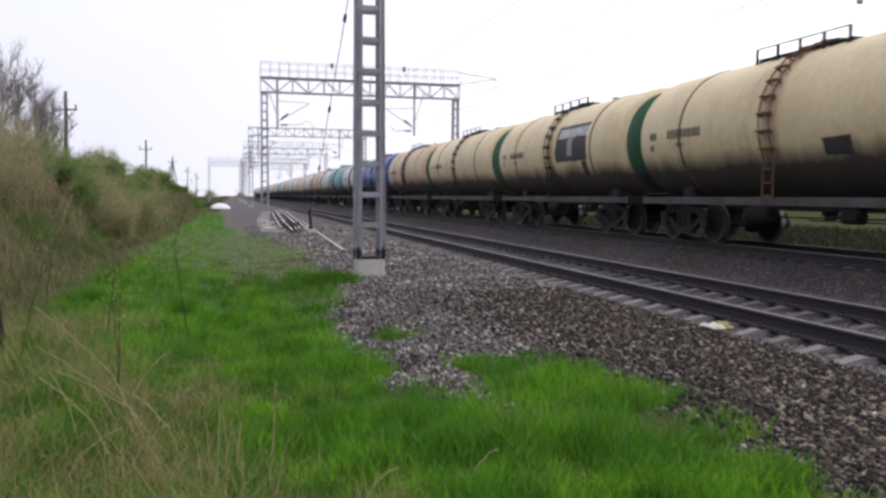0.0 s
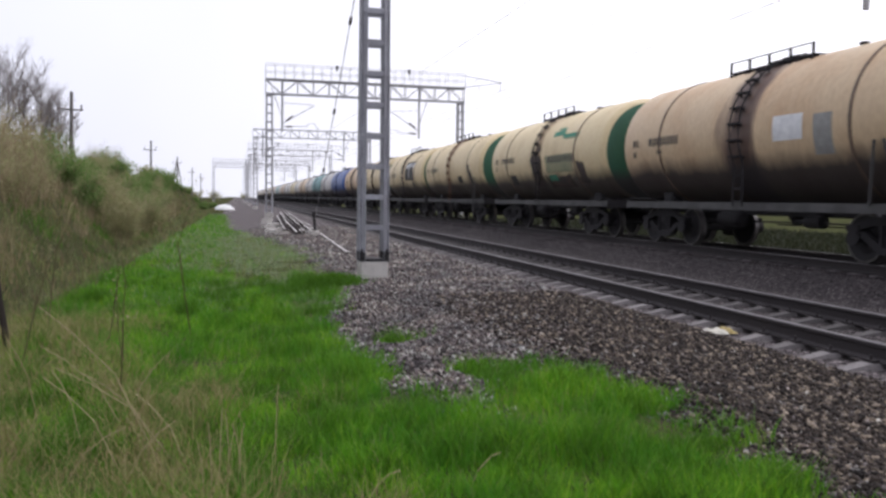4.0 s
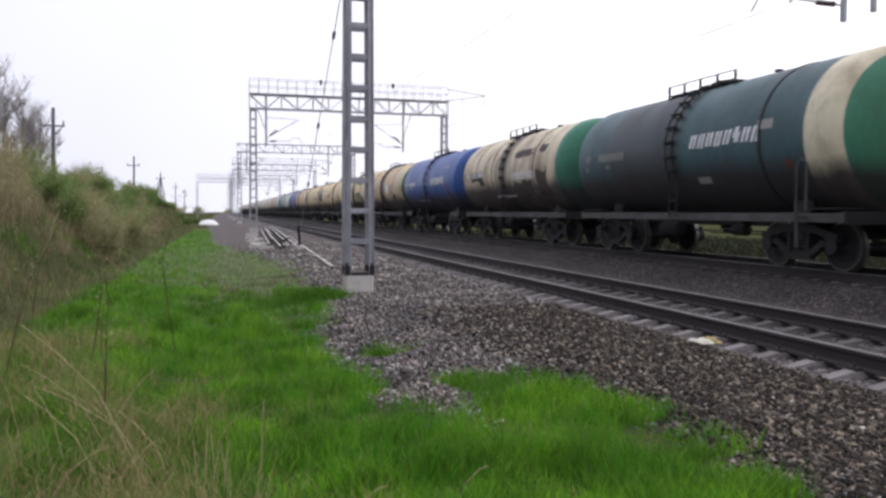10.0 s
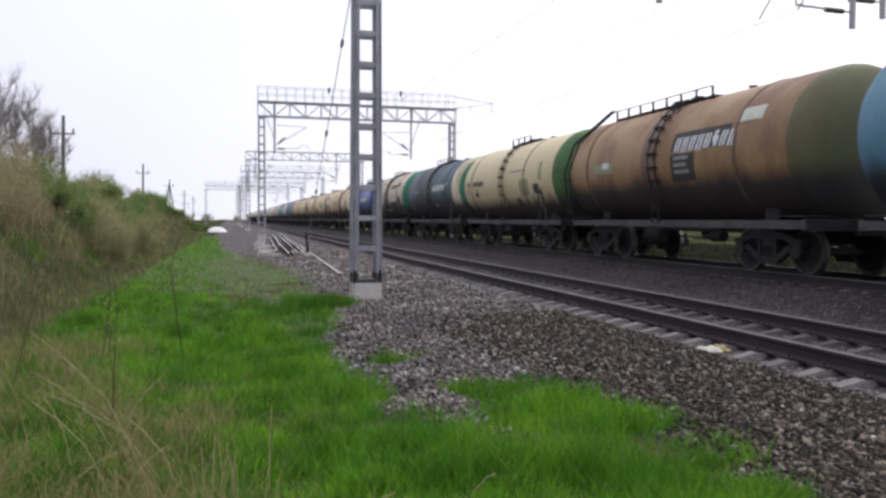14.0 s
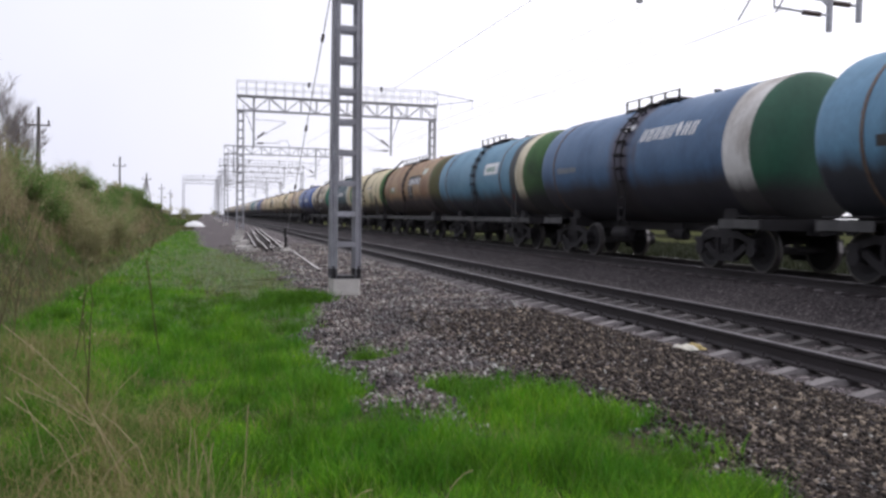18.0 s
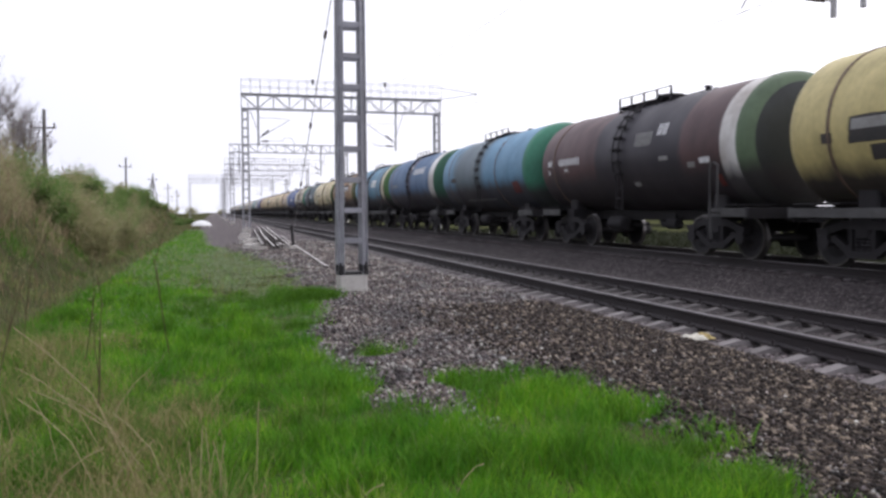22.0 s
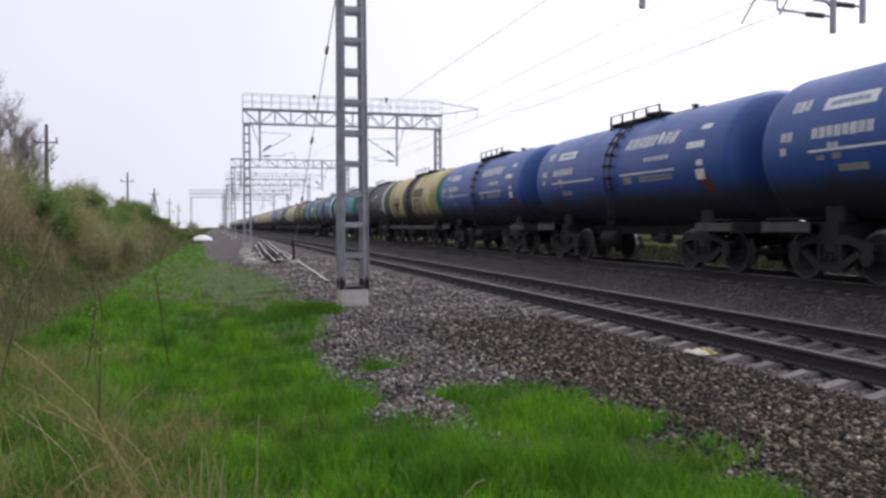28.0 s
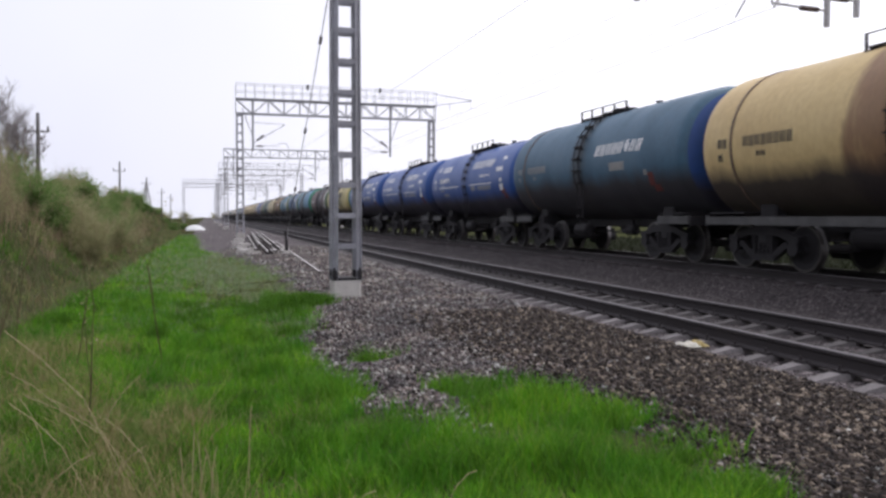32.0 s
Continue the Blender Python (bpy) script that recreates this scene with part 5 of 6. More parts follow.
bx = axis_steps(((-2.2, 0.6, 0.2), (0.6, 4, 0.08), (4, 4.8, 0.2), (4.8, 8.8, 0.1), (8.8, 14.4, 0.25), (14.4, 16.2, 0.6)))
by = axis_steps(((-40, 2, 3), (2, 16, 0.1), (16, 40, 0.4), (40, 120, 2), (120, 300, 10), (300, 900, 50)))
g = Geo()
g.v = [(x, y, ballast_z(x, y)) for y in by for x in bx]
nb = len(bx)
g.f = [[j * nb + i, j * nb + i + 1, (j + 1) * nb + i + 1, (j + 1) * nb + i] for j in range(len(by) - 1) for i in range(nb - 1)]
g.k = [0] * len(g.f)
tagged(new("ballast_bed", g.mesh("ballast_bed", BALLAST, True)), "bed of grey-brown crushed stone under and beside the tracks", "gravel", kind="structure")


def bulk(name, verts, tris, mat, label, category):
    """One object of uncountable pieces from arrays."""
    me = bpy.data.meshes.new(name)
    me.vertices.add(len(verts))
    me.vertices.foreach_set("co", np.ascontiguousarray(verts, dtype=np.float32).ravel())
    me.loops.add(tris.size)
    me.loops.foreach_set("vertex_index", np.ascontiguousarray(tris, dtype=np.int32).ravel())
    me.polygons.add(len(tris))
    me.polygons.foreach_set("loop_start", np.arange(0, tris.size, 3, dtype=np.int32))
    me.materials.append(mat)
    me.update(calc_edges=True)
    return tagged(new(name, me), label, category, kind="stuff")


gen = np.random.default_rng(11)
OCTA = np.array([(1, 0, 0), (-1, 0, 0), (0, 1, 0), (0, -1, 0), (0, 0, 1), (0, 0, -1)], float)
OCTA_F = np.array([(0, 2, 4), (2, 1, 4), (1, 3, 4), (3, 0, 4), (2, 0, 5), (1, 2, 5), (3, 1, 5), (0, 3, 5)])


def stones(name, count, box, size, mat, label, keep, top, grow=0.65, deep=0.0):
    x0, x1, y0, y1 = box
    u = gen.random(count)
    y = y0 * (y1 / y0) ** u
    x = gen.uniform(x0, x1, count)
    pts = [(a, b) for a, b in zip(x, y) if keep(a, b)]
    n = len(pts)
    z = np.array([top(a, b) for a, b in pts]) - deep * gen.random(n) ** 1.5
    c = np.column_stack((np.array(pts), z))
    s = size[0] + (size[1] - size[0]) * gen.random((n, 1)) ** 2
    s = s * np.maximum(1, c[:, 1:2] / 9.5) ** grow
    v = OCTA[None] * (gen.uniform(0.6, 1.15, (n, 6, 1)) * s[:, None, :]) * np.array((1.35, 0.8, 0.75))
    ang = gen.uniform(0, 6.283, (n, 2))
    ca, sa, cb, sb = np.cos(ang[:, 0]), np.sin(ang[:, 0]), np.cos(ang[:, 1] * 0.2), np.sin(ang[:, 1] * 0.2)
    vx = v[..., 0] * ca[:, None] - v[..., 1] * sa[:, None]
    vy = v[..., 0] * sa[:, None] + v[..., 1] * ca[:, None]
    vz = v[..., 2] * cb[:, None] - vx * sb[:, None]
    vx = vx * cb[:, None] + v[..., 2] * sb[:, None]
    v = np.stack((vx, vy, vz), -1) + c[:, None, :]
    t = OCTA_F[None] + (np.arange(n) * 6)[:, None, None]
    return bulk(name, v.reshape(-1, 3), t.reshape(-1, 3), mat, label, "gravel")


stones("crushed_stones", 185000, (0.6, 5.4, 3.2, 40), (0.011, 0.036), STONES, "loose grey and brown crushed stones beside the track",
       lambda a, b: gravel_depth(a, b) > 0.1 - 0.35 * gen.random() and a < 5.36 + 0.14 * gen.random(), lambda a, b: ballast_z(a, b) + 0.022, 0.65, 0.035)
stones("grimy_stones", 70000, (2.7, 5.4, 3.2, 12), (0.012, 0.042), BROWN_STONES, "darker grimy brown stones on the shoulder of the track", lambda a, b: gravel_depth(a, b) > -0.05 and gen.random() < (a - 2.4) / 1.5 * (1.35 - b / 14), lambda a, b: ballast_z(a, b) + 0.032, 0.65, 0.03)
stones("track_stones", 26000, (5.3, 10.3, 3.6, 60), (0.012, 0.026), OILY_STONES, "crushed stones between the sleepers and the tracks", lambda a, b: True, lambda a, b: ballast_z(a, b) - 0.002, 0.3)
stones("oily_stones", 9000, (10.2, 14.2, 6, 60), (0.016, 0.036), OILY_STONES, "dark oily stones under the train", lambda a, b: True, lambda a, b: ballast_z(a, b) + 0.002)


# ---- grass ----
def blades(name, n, place, height, width, lean, mat, label, bend=0.5, tufted=0.0):
    """place gives x, y arrays; each blade is a bent strip of three triangles."""
    x, y = place(n)
    n = len(x)
    z = np.array([ground_z(a, b) for a, b in zip(x, y)]) - 0.02
    h = height[0] + (height[1] - height[0]) * gen.random(n) ** 1.5
    if tufted:
        h *= np.array([max(0.35, 1 + tufted * (noise.noise(Vector((a * 1.6, b * 1.6, 6.0))) + 0.7 * noise.noise(Vector((a * 4.5, b * 4.5, 2.0))))) for a, b in zip(x, y)])
    a = gen.uniform(0, 6.283, n)
    d = gen.uniform(0, 6.283, n)
    w = width * gen.uniform(0.6, 1.3, n) * np.maximum(1, y / 9)
    tip = h * lean * gen.uniform(0.3, 1.2, n)
    wx, wy = np.cos(a) * w / 2, np.sin(a) * w / 2
    mx, my = np.cos(d) * tip * (1 - bend) * 0.6, np.sin(d) * tip * (1 - bend) * 0.6
    tx, ty = np.cos(d) * tip, np.sin(d) * tip
    v = np.stack([np.column_stack((x - wx, y - wy, z)), np.column_stack((x + wx, y + wy, z)),
                  np.column_stack((x + mx - wx * 0.8, y + my - wy * 0.8, z + h * 0.6)), np.column_stack((x + mx + wx * 0.8, y + my + wy * 0.8, z + h * 0.6)),
                  np.column_stack((x + tx, y + ty, z + h))], 1)
    t = np.array([(0, 1, 3), (0, 3, 2), (2, 3, 4)])[None] + (np.arange(n) * 5)[:, None, None]
    return bulk(name, v.reshape(-1, 3), t.reshape(-1, 3), mat, label, "grass")


def strip(x0, x1, y0, y1, keep, clump=0.0):
    def place(n):
        y = y0 * (y1 / y0) ** gen.random(n)
        x = gen.uniform(x0, x1, n)
        ok = np.array([keep(a, b) and (not clump or noise.noise(Vector((a * 1.1, b * 1.1, 4.0))) + 0.5 > clump * gen.random()) for a, b in zip(x, y)])
        return x[ok], y[ok]
    return place


def meadow(a, b):
    """Thick by the camera, thinner at the gravel, on the trodden strip by the mast and where last year's grass lies."""
    d = gravel_depth(a, b)
    if d > 0.12 - 0.35 * gen.random() ** 1.5:
        return False
    if a < -2.35 + 0.5 * noise.noise(Vector((a * 0.7, b * 0.5, 13.0))) - 0.3 * gen.random():
        return False
    worn = smooth(11.8, 15, b) * (1 - smooth(30, 40, b)) * smooth(-1.1, 0.3, a) * (1.0 + 0.9 * noise.noise(Vector((a * 1.2, b * 0.7, 21.0))))
    old = max(smooth(0.3, -0.8, a) * (1 - smooth(5.6, 7.6, b)), smooth(-1.2, -2.0, a) * (1 - smooth(8.0, 11.0, b))) * (0.62 + 0.9 * noise.noise(Vector((a * 1.4, b * 0.9, 31.0))))
    return gen.random() > max(worn, old)


def thatch(a, b):
    return noise.noise(Vector((a * 1.4, b * 0.9, 31.0))) + 0.45 * noise.noise(Vector((a * 3.0, b * 2.0, 5.0))) > 0.42 * (a + 0.75) + 0.10 * (b - 6.4) + 0.6 * gen.random() - 0.30


def margin(a, b):
    d = gravel_depth(a, b)
    return -0.35 < d < 0.45 and noise.noise(Vector((a * 2.3, b * 1.9, 8.0))) + 0.25 > abs(d) * 1.6 + 0.35 * gen.random()


blades("fresh_grass", 240000, strip(-3.4, 3.6, 2.6, 17, meadow, 0.0), (0.04, 0.17), 0.0085, 0.6, GRASS, "bright green fresh spring grass", tufted=1.1)
blades("thin_grass", 26000, strip(-1.6, 2.7, 11.5, 36, lambda a, b: gravel_depth(a, b) < 0.45 * gen.random() and noise.noise(Vector((a * 1.5, b * 0.8, 17.0))) > -0.15), (0.04, 0.14), 0.007, 0.8, GREY_GRASS, "thin grey-green grass on the trodden strip", tufted=0.7)
blades("far_grey_grass", 18000, strip(-3.2, 2.6, 20, 75, lambda a, b: gravel_depth(a, b) < 0.5 * gen.random()), (0.04, 0.15), 0.008, 0.7, GREY_GRASS, "pale grass strip along the bank", tufted=0.6)
blades("far_grass", 34000, strip(-2.9, 2.4, 16, 70, meadow, 0.0), (0.05, 0.16), 0.008, 0.6, GRASS, "bright green grass strip along the bank", tufted=0.6)
centres = [(rnd.uniform(-2.4, 3.0), 2.8 * (16 / 2.8) ** rnd.random()) for _ in range(300)]
centres = np.array([c for c in centres if gravel_depth(*c) < -0.05])


def tufts(n):
    c = centres[gen.integers(0, len(centres), n)]
    p = c + gen.normal(size=(n, 2)) * np.array((0.085, 0.07))
    return p[:, 0], p[:, 1]


blades("grass_tufts", 42000, tufts, (0.08, 0.24), 0.006, 0.7, DEEP_GRASS, "darker green taller tufts in the grass", tufted=0.5)
blades("pale_grass", 34000, strip(-2.5, 3.2, 2.8, 32, lambda a, b: gravel_depth(a, b) < -0.02, 1.3), (0.05, 0.20), 0.007, 0.7, GRASS_DULL, "duller yellow-green blades among the grass", tufted=0.6)


def footing_tuft(n):
    """The dark clump that grows against the footing of the mast."""
    c = np.array([(MAST_X - 0.98 + 0.30 * math.sin(i * 2.1), MAST_Y - 0.95 + 0.20 * math.cos(i * 1.3)) for i in range(9)])[gen.integers(0, 9, n)]
    p = c + gen.normal(size=(n, 2)) * np.array((0.16, 0.12))
    return p[:, 0], p[:, 1]


blades("footing_tuft", 9000, footing_tuft, (0.10, 0.30), 0.008, 0.7, DEEP_GRASS, "dark green clump beside the footing of the mast", tufted=0.3)
blades("edge_weeds", 30000, strip(0.7, 5.0, 3.4, 24, margin), (0.02, 0.10), 0.007, 0.9, GRASS_DULL, "sparse weeds in the gravel", tufted=0.8)
blades("edge_straw", 12000, strip(0.7, 5.0, 3.0, 24, margin), (0.02, 0.09), 0.005, 1.6, BROWN_GRASS, "withered stems along the gravel")
blades("bank_grass", 95000, strip(-11, -2.2, 7, 95, lambda a, b: True, 0.6), (0.08, 0.34), 0.011, 0.7, BANK_GRASS, "rough green and brown grass on the bank", tufted=0.6)
blades("bank_green", 12000, strip(-5.2, -3.2, 6, 40, lambda a, b: noise.noise(Vector((a * 0.8, b * 0.4, 11.0))) > 0.12), (0.10, 0.28), 0.010, 0.7, DEEP_GRASS, "fresh grass on the foot of the bank", tufted=0.6)
blades("dry_grass", 17000, strip(-10, -3.6, 9, 70, lambda a, b: noise.noise(Vector((a * 0.6, b * 0.3, 1.5))) > 0.0), (0.2, 0.9), 0.007, 0.5, BROWN_GRASS, "dry straw-coloured reeds on the bank")
blades("old_grass", 78000, strip(-3.6, 0.8, 2.6, 11, thatch), (0.05, 0.34), 0.0042, 1.3, DRY_GRASS, "dry straw-coloured stalks from last year", tufted=0.7)
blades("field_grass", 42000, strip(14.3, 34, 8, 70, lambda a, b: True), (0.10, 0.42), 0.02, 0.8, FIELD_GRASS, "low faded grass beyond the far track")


# ---- shrubs and trees ----
def leaf_cloud(name, centres, radius, n, size, mat, flat=0.8):
    c = np.array(centres)[gen.integers(0, len(centres), n)]
    d = gen.normal(size=(n, 3))
    d /= np.linalg.norm(d, axis=1, keepdims=True)
    p = c + d * (radius * gen.random((n, 1)) ** 0.45) * np.array((1, 1, flat))
    a, b = gen.normal(size=(n, 3)), gen.normal(size=(n, 3))
    a /= np.linalg.norm(a, axis=1, keepdims=True)
    b -= a * (a * b).sum(1, keepdims=True)
    b /= np.linalg.norm(b, axis=1, keepdims=True)
    s = size * gen.uniform(0.5, 1.2, (n, 1))
    v = np.stack([p - a * s, p + b * s * 0.45, p + a * s, p - b * s * 0.45], 1)
    t = np.array([(0, 1, 2), (0, 2, 3)])[None] + (np.arange(n) * 4)[:, None, None]
    me = bpy.data.meshes.new(name)
    vv, tt = v.reshape(-1, 3), t.reshape(-1, 3)
    me.vertices.add(len(vv))
    me.vertices.foreach_set("co", vv.astype(np.float32).ravel())
    me.loops.add(tt.size)
    me.loops.foreach_set("vertex_index", tt.astype(np.int32).ravel())
    me.polygons.add(len(tt))
    me.polygons.foreach_set("loop_start", np.arange(0, tt.size, 3, dtype=np.int32))
    me.materials.append(mat)
    me.update(calc_edges=True)
    return me


def branch(q, p, d, length, r, depth, tips, spread=0.55, lift=0.1, kids=3):
    """Grow one limb and its smaller limbs."""
    end = p
    segs = 3 if depth > 1 else 2
    for i in range(segs):
        d = (d + Vector((rnd.gauss(0, 0.13), rnd.gauss(0, 0.13), rnd.gauss(0, 0.08) + lift * 0.3))).normalized()
        nxt = end + d * length / segs
        q.tube(end, nxt, r * (1 - 0.25 * i / segs), r * (1 - 0.25 * (i + 1) / segs), n=6 if r > 0.05 else 4 if r > 0.012 else 3, caps=False)
        end = nxt
        if depth > 0 and (i > 0 or depth < 3):
            for _ in range(kids if i == segs - 1 else max(1, kids - 1)):
                side = Vector((rnd.gauss(0, 1), rnd.gauss(0, 1), rnd.gauss(0, 0.6)))
                nd = (d + side.normalized() * spread * rnd.uniform(0.7, 1.4) + Vector((0, 0, lift))).normalized()
                branch(q, end, nd, length * rnd.uniform(0.55, 0.8), r * 0.55, depth - 1, tips, spread, lift, kids)
    if depth <= 1:
        tips.append(end)


def bare_tree(x, y, h, label, leafy=0):
    """Upright trunk that forks low, steep limbs and a rounded crown of fine twigs."""
    z = ground_z(x, y) - 0.1
    t = thing("bare_tree", label, "tree", "trees on the bank", at=(x, y, z))
    q, tips = Geo(), []
    top = Vector((rnd.gauss(0, 0.1), rnd.gauss(0, 0.1), h * 0.22))
    q.tube((0, 0, 0), top, h * 0.019, h * 0.015, n=9, caps=False)
    part("trunk", q.mesh("trunk", BARK, True), t)
    q = Geo()

    def grow(p, d, length, r, depth):
        for i in range(3):
            d = (d + Vector((rnd.gauss(0, 0.10), rnd.gauss(0, 0.10), 0.06))).normalized()
            nxt = p + d * length / 3
            q.tube(p, nxt, r * (1 - 0.12 * i), r * (0.88 - 0.12 * i), n=6 if r > 0.04 else 4 if r > 0.015 else 3, caps=False)
            p = nxt
            if depth and (i or depth < 3):
                for _ in range(2 if depth > 1 else 4):
                    a = rnd.uniform(0, 6.283)
                    out = Vector((math.cos(a), math.sin(a), rnd.uniform(0.0, 0.5)))
                    grow(p, (d + out * rnd.uniform(0.45, 0.95)).normalized(), length * rnd.uniform(0.48, 0.68), max(r * 0.5, 0.0075), depth - 1)
        if depth < 2:
            tips.append(p)

    for i in range(5):
        a = 1.256 * i + rnd.random()
        lean = rnd.uniform(0.3, 0.85)
        grow(top * rnd.uniform(0.7, 1.0), Vector((math.cos(a) * lean, math.sin(a) * lean, 1.0)).normalized(), h * rnd.uniform(0.36, 0.44), h * 0.0085, 3)
    part("crown", q.mesh("crown", BARK), t)
    if leafy:
        part("foliage", leaf_cloud("foliage", [tuple(p) for p in tips if p.z < h * 0.55] or [tuple(top)], h * 0.03, leafy, 0.035, LEAVES_YOUNG), t, "sparse young yellow-green leaves")
    return t


for x, y, h, leaf in ((-12.4, 49, 7.9, 0), (-11.8, 53, 6.6, 0), (-14.4, 53, 8.6, 0), (-11.2, 56, 5.0, 0)):
    bare_tree(x, y, h, "bare grey tree with fine twigs and a few buds", leaf)


def shrub(x, y, h, wide, n, mat, label, stems=10, leaf=0.042):
    z = ground_z(x, y) - 0.05
    s = thing("shrub", label, "shrub", "shrubs on the bank", at=(x, y, z))
    q, tips = Geo(), []
    for i in range(stems):
        a = rnd.uniform(0, 6.28)
        lean = rnd.uniform(0.1, 1.0) * wide / h
        branch(q, Vector((rnd.gauss(0, 0.2 * wide), rnd.gauss(0, 0.2 * wide), 0)), Vector((math.cos(a) * lean, math.sin(a) * lean, 1.0)).normalized(), h * rnd.uniform(0.22, 0.42), 0.014, 2, tips, 0.6, 0.12, 2)
    tagged(part("stem", q.mesh("stem", TWIG), s), kind="stuff")
    if n:
        part("crown", leaf_cloud("crown", [tuple(p * rnd.uniform(0.55, 1.0)) for p in tips for _ in range(3)], h * 0.13, n, leaf * (1 if y < 40 else 1.5), mat), s)
    return s


# green thicket along the top and the slope of the bank
for i in range(60):
    y = 27 * (118 / 27) ** (i / 59) * rnd.uniform(0.97, 1.03)
    inner = -0.060 * min(y, 70) - 1.6
    x = inner - rnd.uniform(0, 1) ** 1.3 * (2.2 + 0.03 * y)
    h = rnd.uniform(1.5, 2.6) * (1 - 0.35 * smooth(55, 100, y))
    shrub(x, y, h, h * 0.55, 5600, LEAVES if i % 4 else LEAVES_YOUNG, "leafy green shrub on the bank")
for x, y in ((-3.4, 88), (-4.4, 95), (-3.9, 104), (-5.6, 92), (-5.9, 101), (-3.0, 112), (-6.6, 110)):
    shrub(x, y, 1.1, 1.0, 2500, LEAVES, "low green shrub at the end of the bank", 10, 0.05)
# thin brown bushes on the near part of the bank
for i in range(30):
    y = rnd.uniform(17, 46)
    x = -0.205 * y - rnd.uniform(0.3, 3.4)
    h = rnd.uniform(1.9, 3.4)
    shrub(x, y, h, h * 0.42, 2000, LEAVES_YOUNG, "thin brown shrub just coming into leaf", 11, 0.03)

# bare twiggy bushes that stand above the thicket
for i in range(12):
    y = rnd.uniform(30, 62)
    x = -0.105 * y - rnd.uniform(1.2, 4.5)
    h = rnd.uniform(2.0, 3.1)
    shrub(x, y, h, h * 0.3, 260, LEAVES_YOUNG, "bare twiggy bush with a few young leaves", 8, 0.03)

# far woods and hedges close the view
for x, y, h, w in ((-16, 190, 5, 3), (-26, 210, 6, 3), (-12, 250, 5, 3), (-40, 230, 7, 4), (-8, 320, 5, 4), (4, 420, 5, 5), (-20, 380, 6, 5), (22, 480, 6, 6)):
    shrub(x, y, h, w, 2500, LEAVES_YOUNG, "distant grey-green thicket beyond the bank", 9, 0.1)

# saplings and tall stems in the grass
for x, y, h in ((-0.47, 9.29, 1.15), (-1.25, 8.6, 0.75), (-0.85, 6.4, 0.75), (-1.75, 7.3, 1.0), (-2.0, 9.6, 0.9)):
    q, tips = Geo(), []
    branch(q, Vector((0, 0, 0)), Vector((0.08, 0.05, 1)).normalized(), h, 0.008, 1, tips, 0.4, 0.3, 1)
    s = thing("sapling", "thin brown sapling stem with tiny buds", "sapling", "saplings in the grass", at=(x, y, ground_z(x, y) - 0.03))
    tagged(part("stem", q.mesh("stem", SAPLING_BARK), s), kind="stuff")
    tagged(part("young_foliage", leaf_cloud("young_foliage", [tuple(p) for p in tips], 0.12, 40, 0.016, LEAVES_YOUNG), s), kind="stuff")

# single tall dry stalks
for x, y, h, lx, ly in ((-0.09, 4.3, 0.50, 0.02, 0.05), (-0.03, 4.4, 0.46, -0.03, 0.03), (0.04, 4.3, 0.42, -0.06, 0.0), (-0.06, 4.36, 0.36, 0.05, 0.0), (0.2, 4.44, 0.58, 0.02, 0.0), (-0.3, 4.95, 0.55, -0.75, 0.3), (-0.62, 5.45, 0.62, -0.6, 0.2),
                         (-0.4, 5.1, 0.5, -0.5, 0.2), (1.2, 4.16, 0.2, 0.2, 0.0), (-0.9, 5.3, 0.5, -0.2, 0.1), (-0.75, 5.8, 0.5, 0.3, 0.1), (-1.3, 6.0, 0.6, -0.2, 0.0), (-0.38, 4.85, 0.92, -0.78, 0.5), (-0.58, 4.75, 0.55, -0.5, 0.3), (-0.22, 4.7, 0.45, -0.35, 0.25), (-0.62, 4.5, 0.38, 0.3, 0.1), (-0.95, 4.7, 0.3, 0.35, 0.1),
                         (-0.12, 4.28, 0.44, -0.02, 0.0), (0.0, 4.36, 0.40, 0.04, 0.02), (-0.16, 4.33, 0.34, -0.04, 0.0), (0.62, 4.1, 0.16, 0.22, 0.05)):
    q = Geo()
    b0, b1, b2 = Vector((0, 0, -0.05)), Vector((lx * 0.4, ly * 0.4, h * 0.6)), Vector((lx, ly, h))
    q.path([b0, b0.lerp(b1, 0.5), b1, b1.lerp(b2, 0.55) + Vector((0, 0, 0.02)), b2], 0.0028, 5)
    o = tagged(new("dry_stalk", q.mesh("dry_stalk", STRAW)), "tall dry straw-coloured stalk in the grass", "stalk", "dry stalks in the grass")
    o.matrix_basis = pose(x, y, ground_z(x, y))

# dark stake at the foot of the bank
st = thing("wooden_stake", "dark weathered wooden stake leaning in the grass", "stake", at=(-2.12, 8.5, ground_z(-2.12, 8.5)))
part("stake", Geo().tube((0.03, 0, -0.2), (-0.06, 0, 0.5), 0.035, 0.03, n=7).tube((-0.06, 0, 0.5), (-0.10, 0.02, 0.95), 0.03, 0.018, n=7).mesh("stake", OLD_WOOD), st)

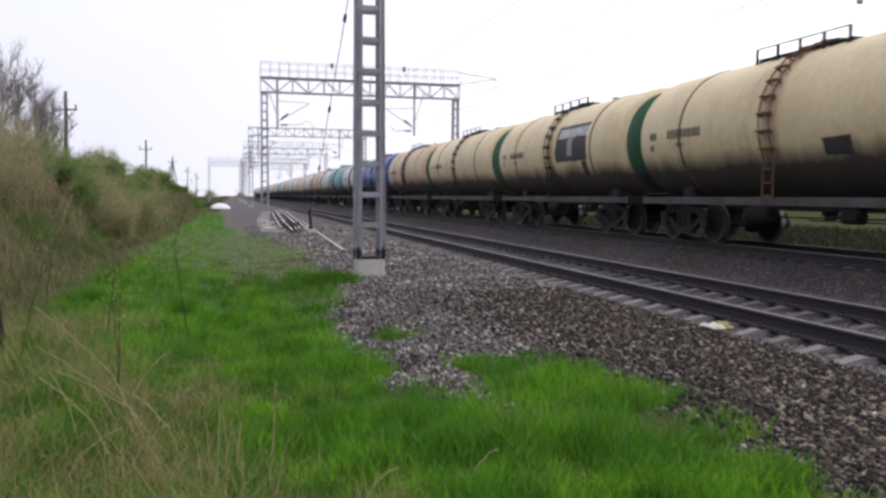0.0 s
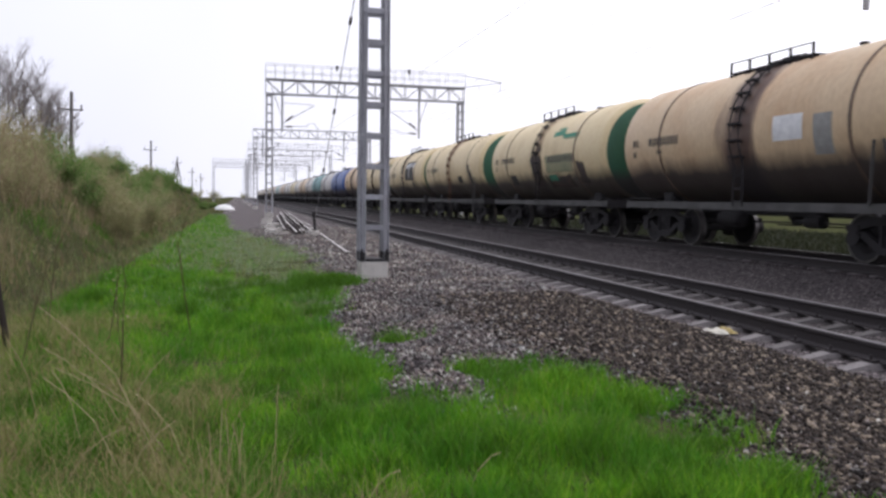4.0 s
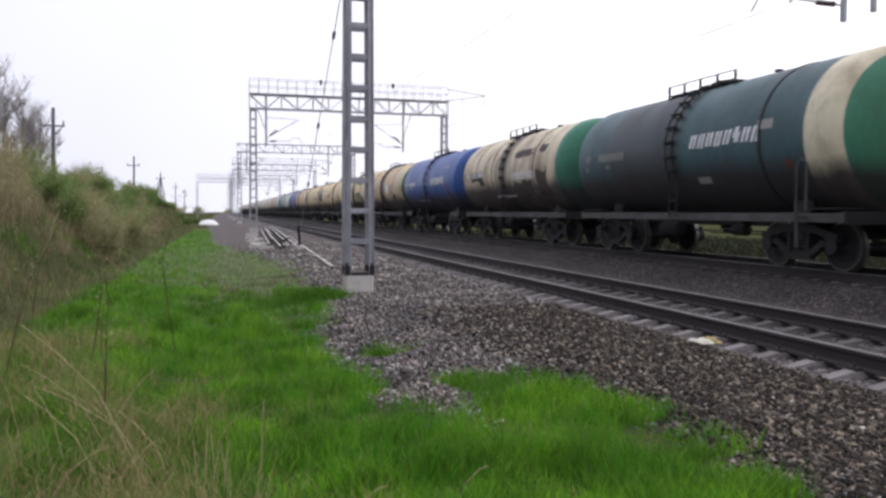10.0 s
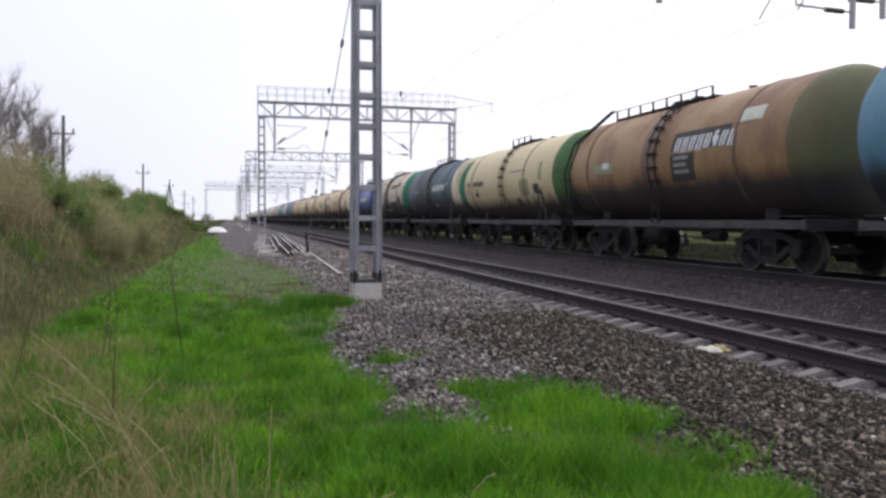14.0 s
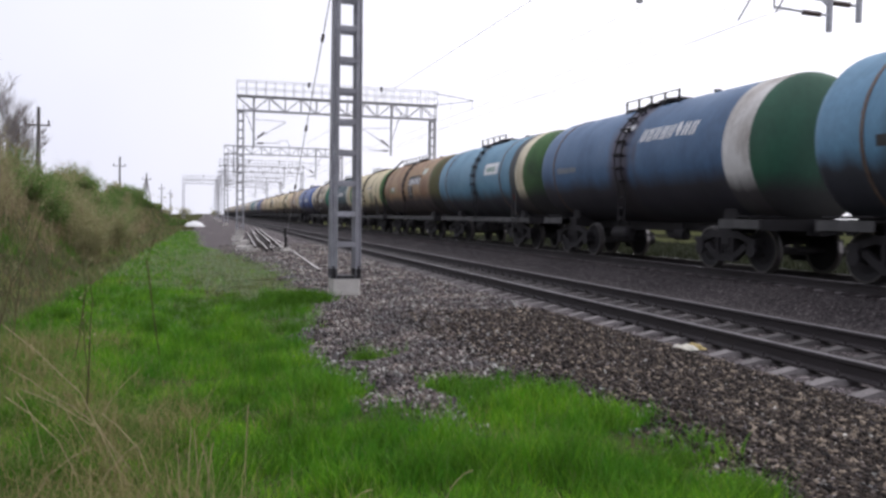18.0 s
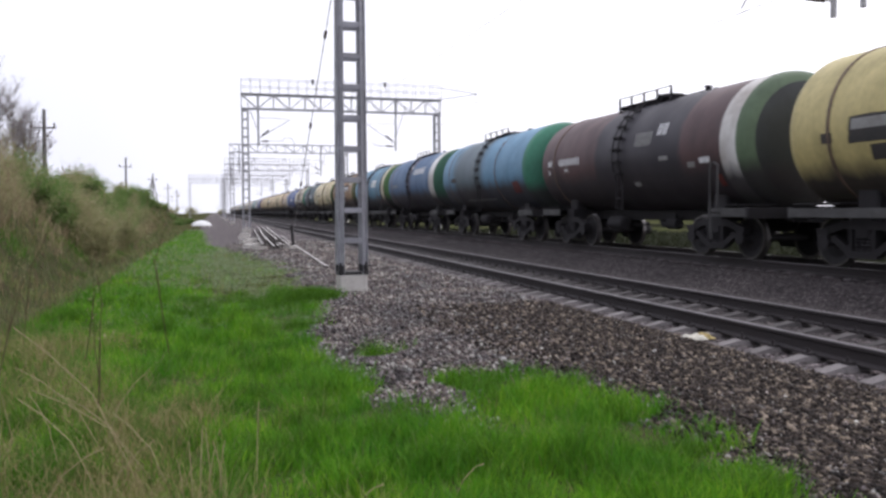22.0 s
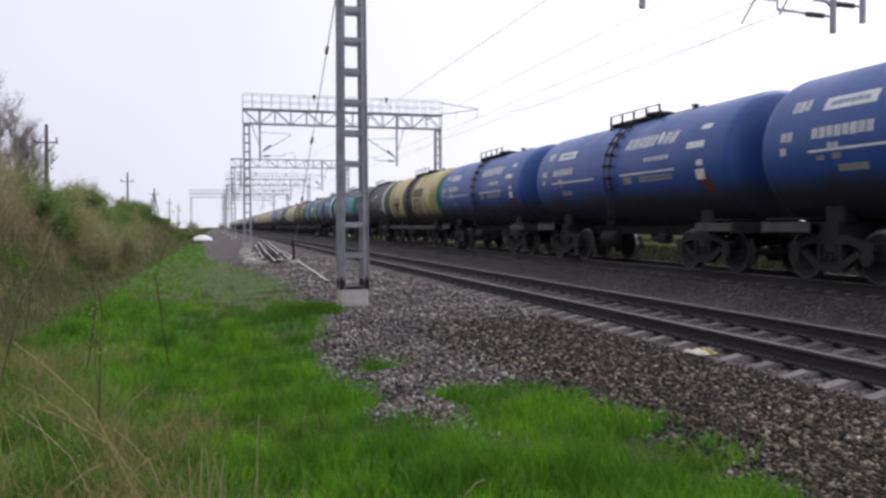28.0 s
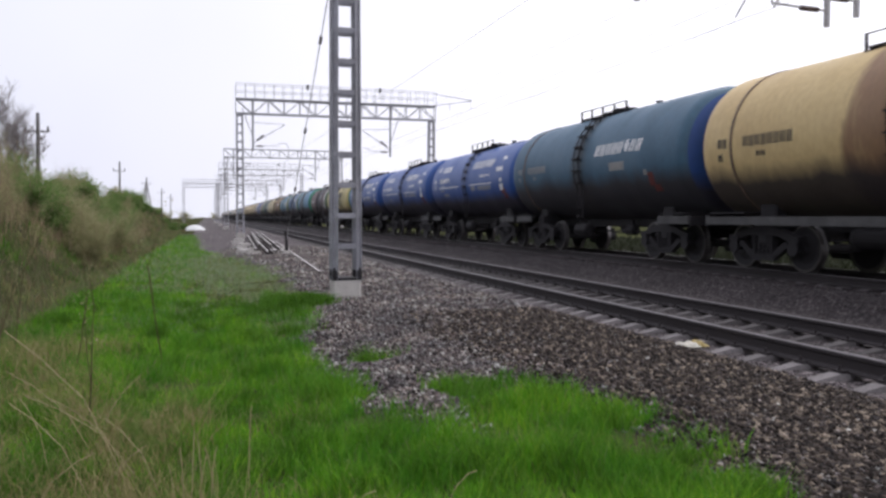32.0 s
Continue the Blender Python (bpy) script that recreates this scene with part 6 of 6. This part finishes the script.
# ---- stored rails and blocks beside the track ----
for x0, y0, x1, y1, z in ((2.79, 21.0, 3.8, 48.0, -0.09), (1.93, 34.0, 2.9, 62.0, 0.02), (2.2, 31.1, 3.1, 60.0, 0.02), (2.42, 31.9, 3.35, 61.0, 0.02), (2.61, 32.5, 3.6, 63.0, 0.02), (2.8, 31.5, 3.85, 60.0, 0.02),
                          (2.1, 34.6, 3.15, 61.5, 0.2), (2.5, 33.8, 3.5, 62.0, 0.2), (2.75, 34.9, 3.7, 61.0, 0.2)):
    d = math.degrees(math.atan2(x1 - x0, y1 - y0))
    r = rail_mesh(0, math.hypot(x1 - x0, y1 - y0))
    r.materials[0], r.materials[1] = SPARE_SHADED, SPARE_LIT
    o = tagged(new("spare_rail", r), "weathered pale grey spare rail lying beside the track", "rail", "spare rails beside the track")
    o.matrix_basis = pose(x0, y0, ground_z(x0, y0) + z + 0.03, 0, 0, -d)
for x, y, s in ((1.45, 35, 0.32), (1.7, 37, 0.36), (1.5, 40, 0.34), (1.85, 43, 0.36), (1.65, 47, 0.36), (1.9, 52, 0.38), (1.75, 33.4, 0.3), (2.75, 33.2, 0.25), (2.9, 31.6, 0.22)):
    o = tagged(new("concrete_block", Geo().box(0, 0, 0.1, s * 1.7, s, 0.22, b=0.03).mesh("concrete_block", CONCRETE)), "pale broken concrete block beside the spare rails", "concrete block", "concrete blocks beside the rails")
    o.matrix_basis = pose(x, y, ground_z(x, y), 0, rnd.uniform(-6, 6), rnd.uniform(-40, 40))

# white heap far along the path
q = Geo()
n = 18
rings = [(1.0, 0.0), (0.88, 0.2), (0.7, 0.38), (0.48, 0.5), (0.25, 0.56), (0.02, 0.57)]
vs = [(1.15 * r * math.cos(6.283 * i / n) * (1 + 0.12 * noise.noise(Vector((i * 0.7, r * 3, 0)))), 0.9 * r * math.sin(6.283 * i / n), h * (1 + 0.1 * noise.noise(Vector((i * 0.5, 2, h))))) for r, h in rings for i in range(n)]
q.add(vs, [[j * n + i, j * n + (i + 1) % n, (j + 1) * n + (i + 1) % n, (j + 1) * n + i] for j in range(5) for i in range(n)])
heap = tagged(new("white_mound", q.mesh("white_mound", WHITE_HEAP, True)), "low white mound lying at the end of the path", "heap")
heap.matrix_basis = pose(-1.3, 97, ground_z(-1.3, 97) + 0.05)

# crumpled sheet on the sleeper ends: pale, with a yellow end
sheet = thing("crumpled_sheet", "crumpled pale and yellow sheet lying on the sleeper ends", "litter", at=pose(5.52, 8.45, -0.05, 0, 0, 8))
for nm, mat, x0, wx, hz in (("pale_half", PAPER, -0.06, 0.25, 0.07), ("yellow_half", YELLOW_SHEET, 0.10, 0.17, 0.075)):
    q, m, vs = Geo(), 12, []
    for j in range(m):
        for i in range(m):
            u, v = 2 * i / (m - 1) - 1, 2 * j / (m - 1) - 1
            f = max(0.0, 1 - u * u) ** 0.5 * max(0.0, 1 - v * v) ** 0.5
            vs.append((x0 + u * wx / 2 + 0.02 * noise.noise(Vector((u * 2, v * 2, 1))), v * 0.12 + 0.03 * noise.noise(Vector((u * 2, v * 2, 8))),
                       0.025 + hz * f * (0.75 + 0.6 * noise.noise(Vector((u * 1.7 + x0 * 9, v * 2.3, 3))))))
    q.add(vs, [[j * m + i, j * m + i + 1, (j + 1) * m + i + 1, (j + 1) * m + i] for j in range(m - 1) for i in range(m - 1)])
    part(nm, q.mesh(nm, mat, True), sheet)

# ---- sleepers: the near ones singly, the rest joined ----
SPACING = 0.5435
for i in range(150):
    y = 2.6434 + SPACING * i
    part("sleeper", SLEEPER_MESH, near_track, at=(0, y, 0))
    for s in (-1, 1):
        part("fastening", FASTENER, near_track, at=(s * GAUGE / 2, y, 0))
for tr, first, count in ((near_track, 2.6434 + SPACING * 150, 400), (far_track, 3.0, 300)):
    base = [v.co for v in SLEEPER_MESH.vertices]
    faces = [list(p.vertices) for p in SLEEPER_MESH.polygons]
    q = Geo()
    for i in range(count):
        q.add([(c.x, c.y + first + SPACING * i, c.z) for c in base], faces)
    tagged(part("sleepers", q.mesh("sleepers", SLEEPER), tr), kind="stuff")


# ---- what moves ----
def run_of_train(t):
    """Metres that the train has gone; it slows a little."""
    return 6.295 * t - 0.01245 * (t - 16) ** 2 / 2


def motions():
    times = [2 * i for i in range(17)]
    for w, start in WAGONS:
        walk(w, [(t, pose(FAR_X, start + run_of_train(t), FAR_RAIL)) for t in times])
    for dy, sets in ((-0.925, WHEELS[0]), (0.925, WHEELS[1])):
        rows = [(i / 10, pose(0, dy, 0.475, -math.degrees((run_of_train(i / 10) - run_of_train(0)) / 0.475) % 360)) for i in range(321)]
        walk(sets[0], rows)
        for o in sets[1:]:
            o.rotation_mode = "QUATERNION"
            o.animation_data_create()
            o.animation_data.action = sets[0].animation_data.action
            o.animation_data.action_slot = sets[0].animation_data.action_slot


motions()
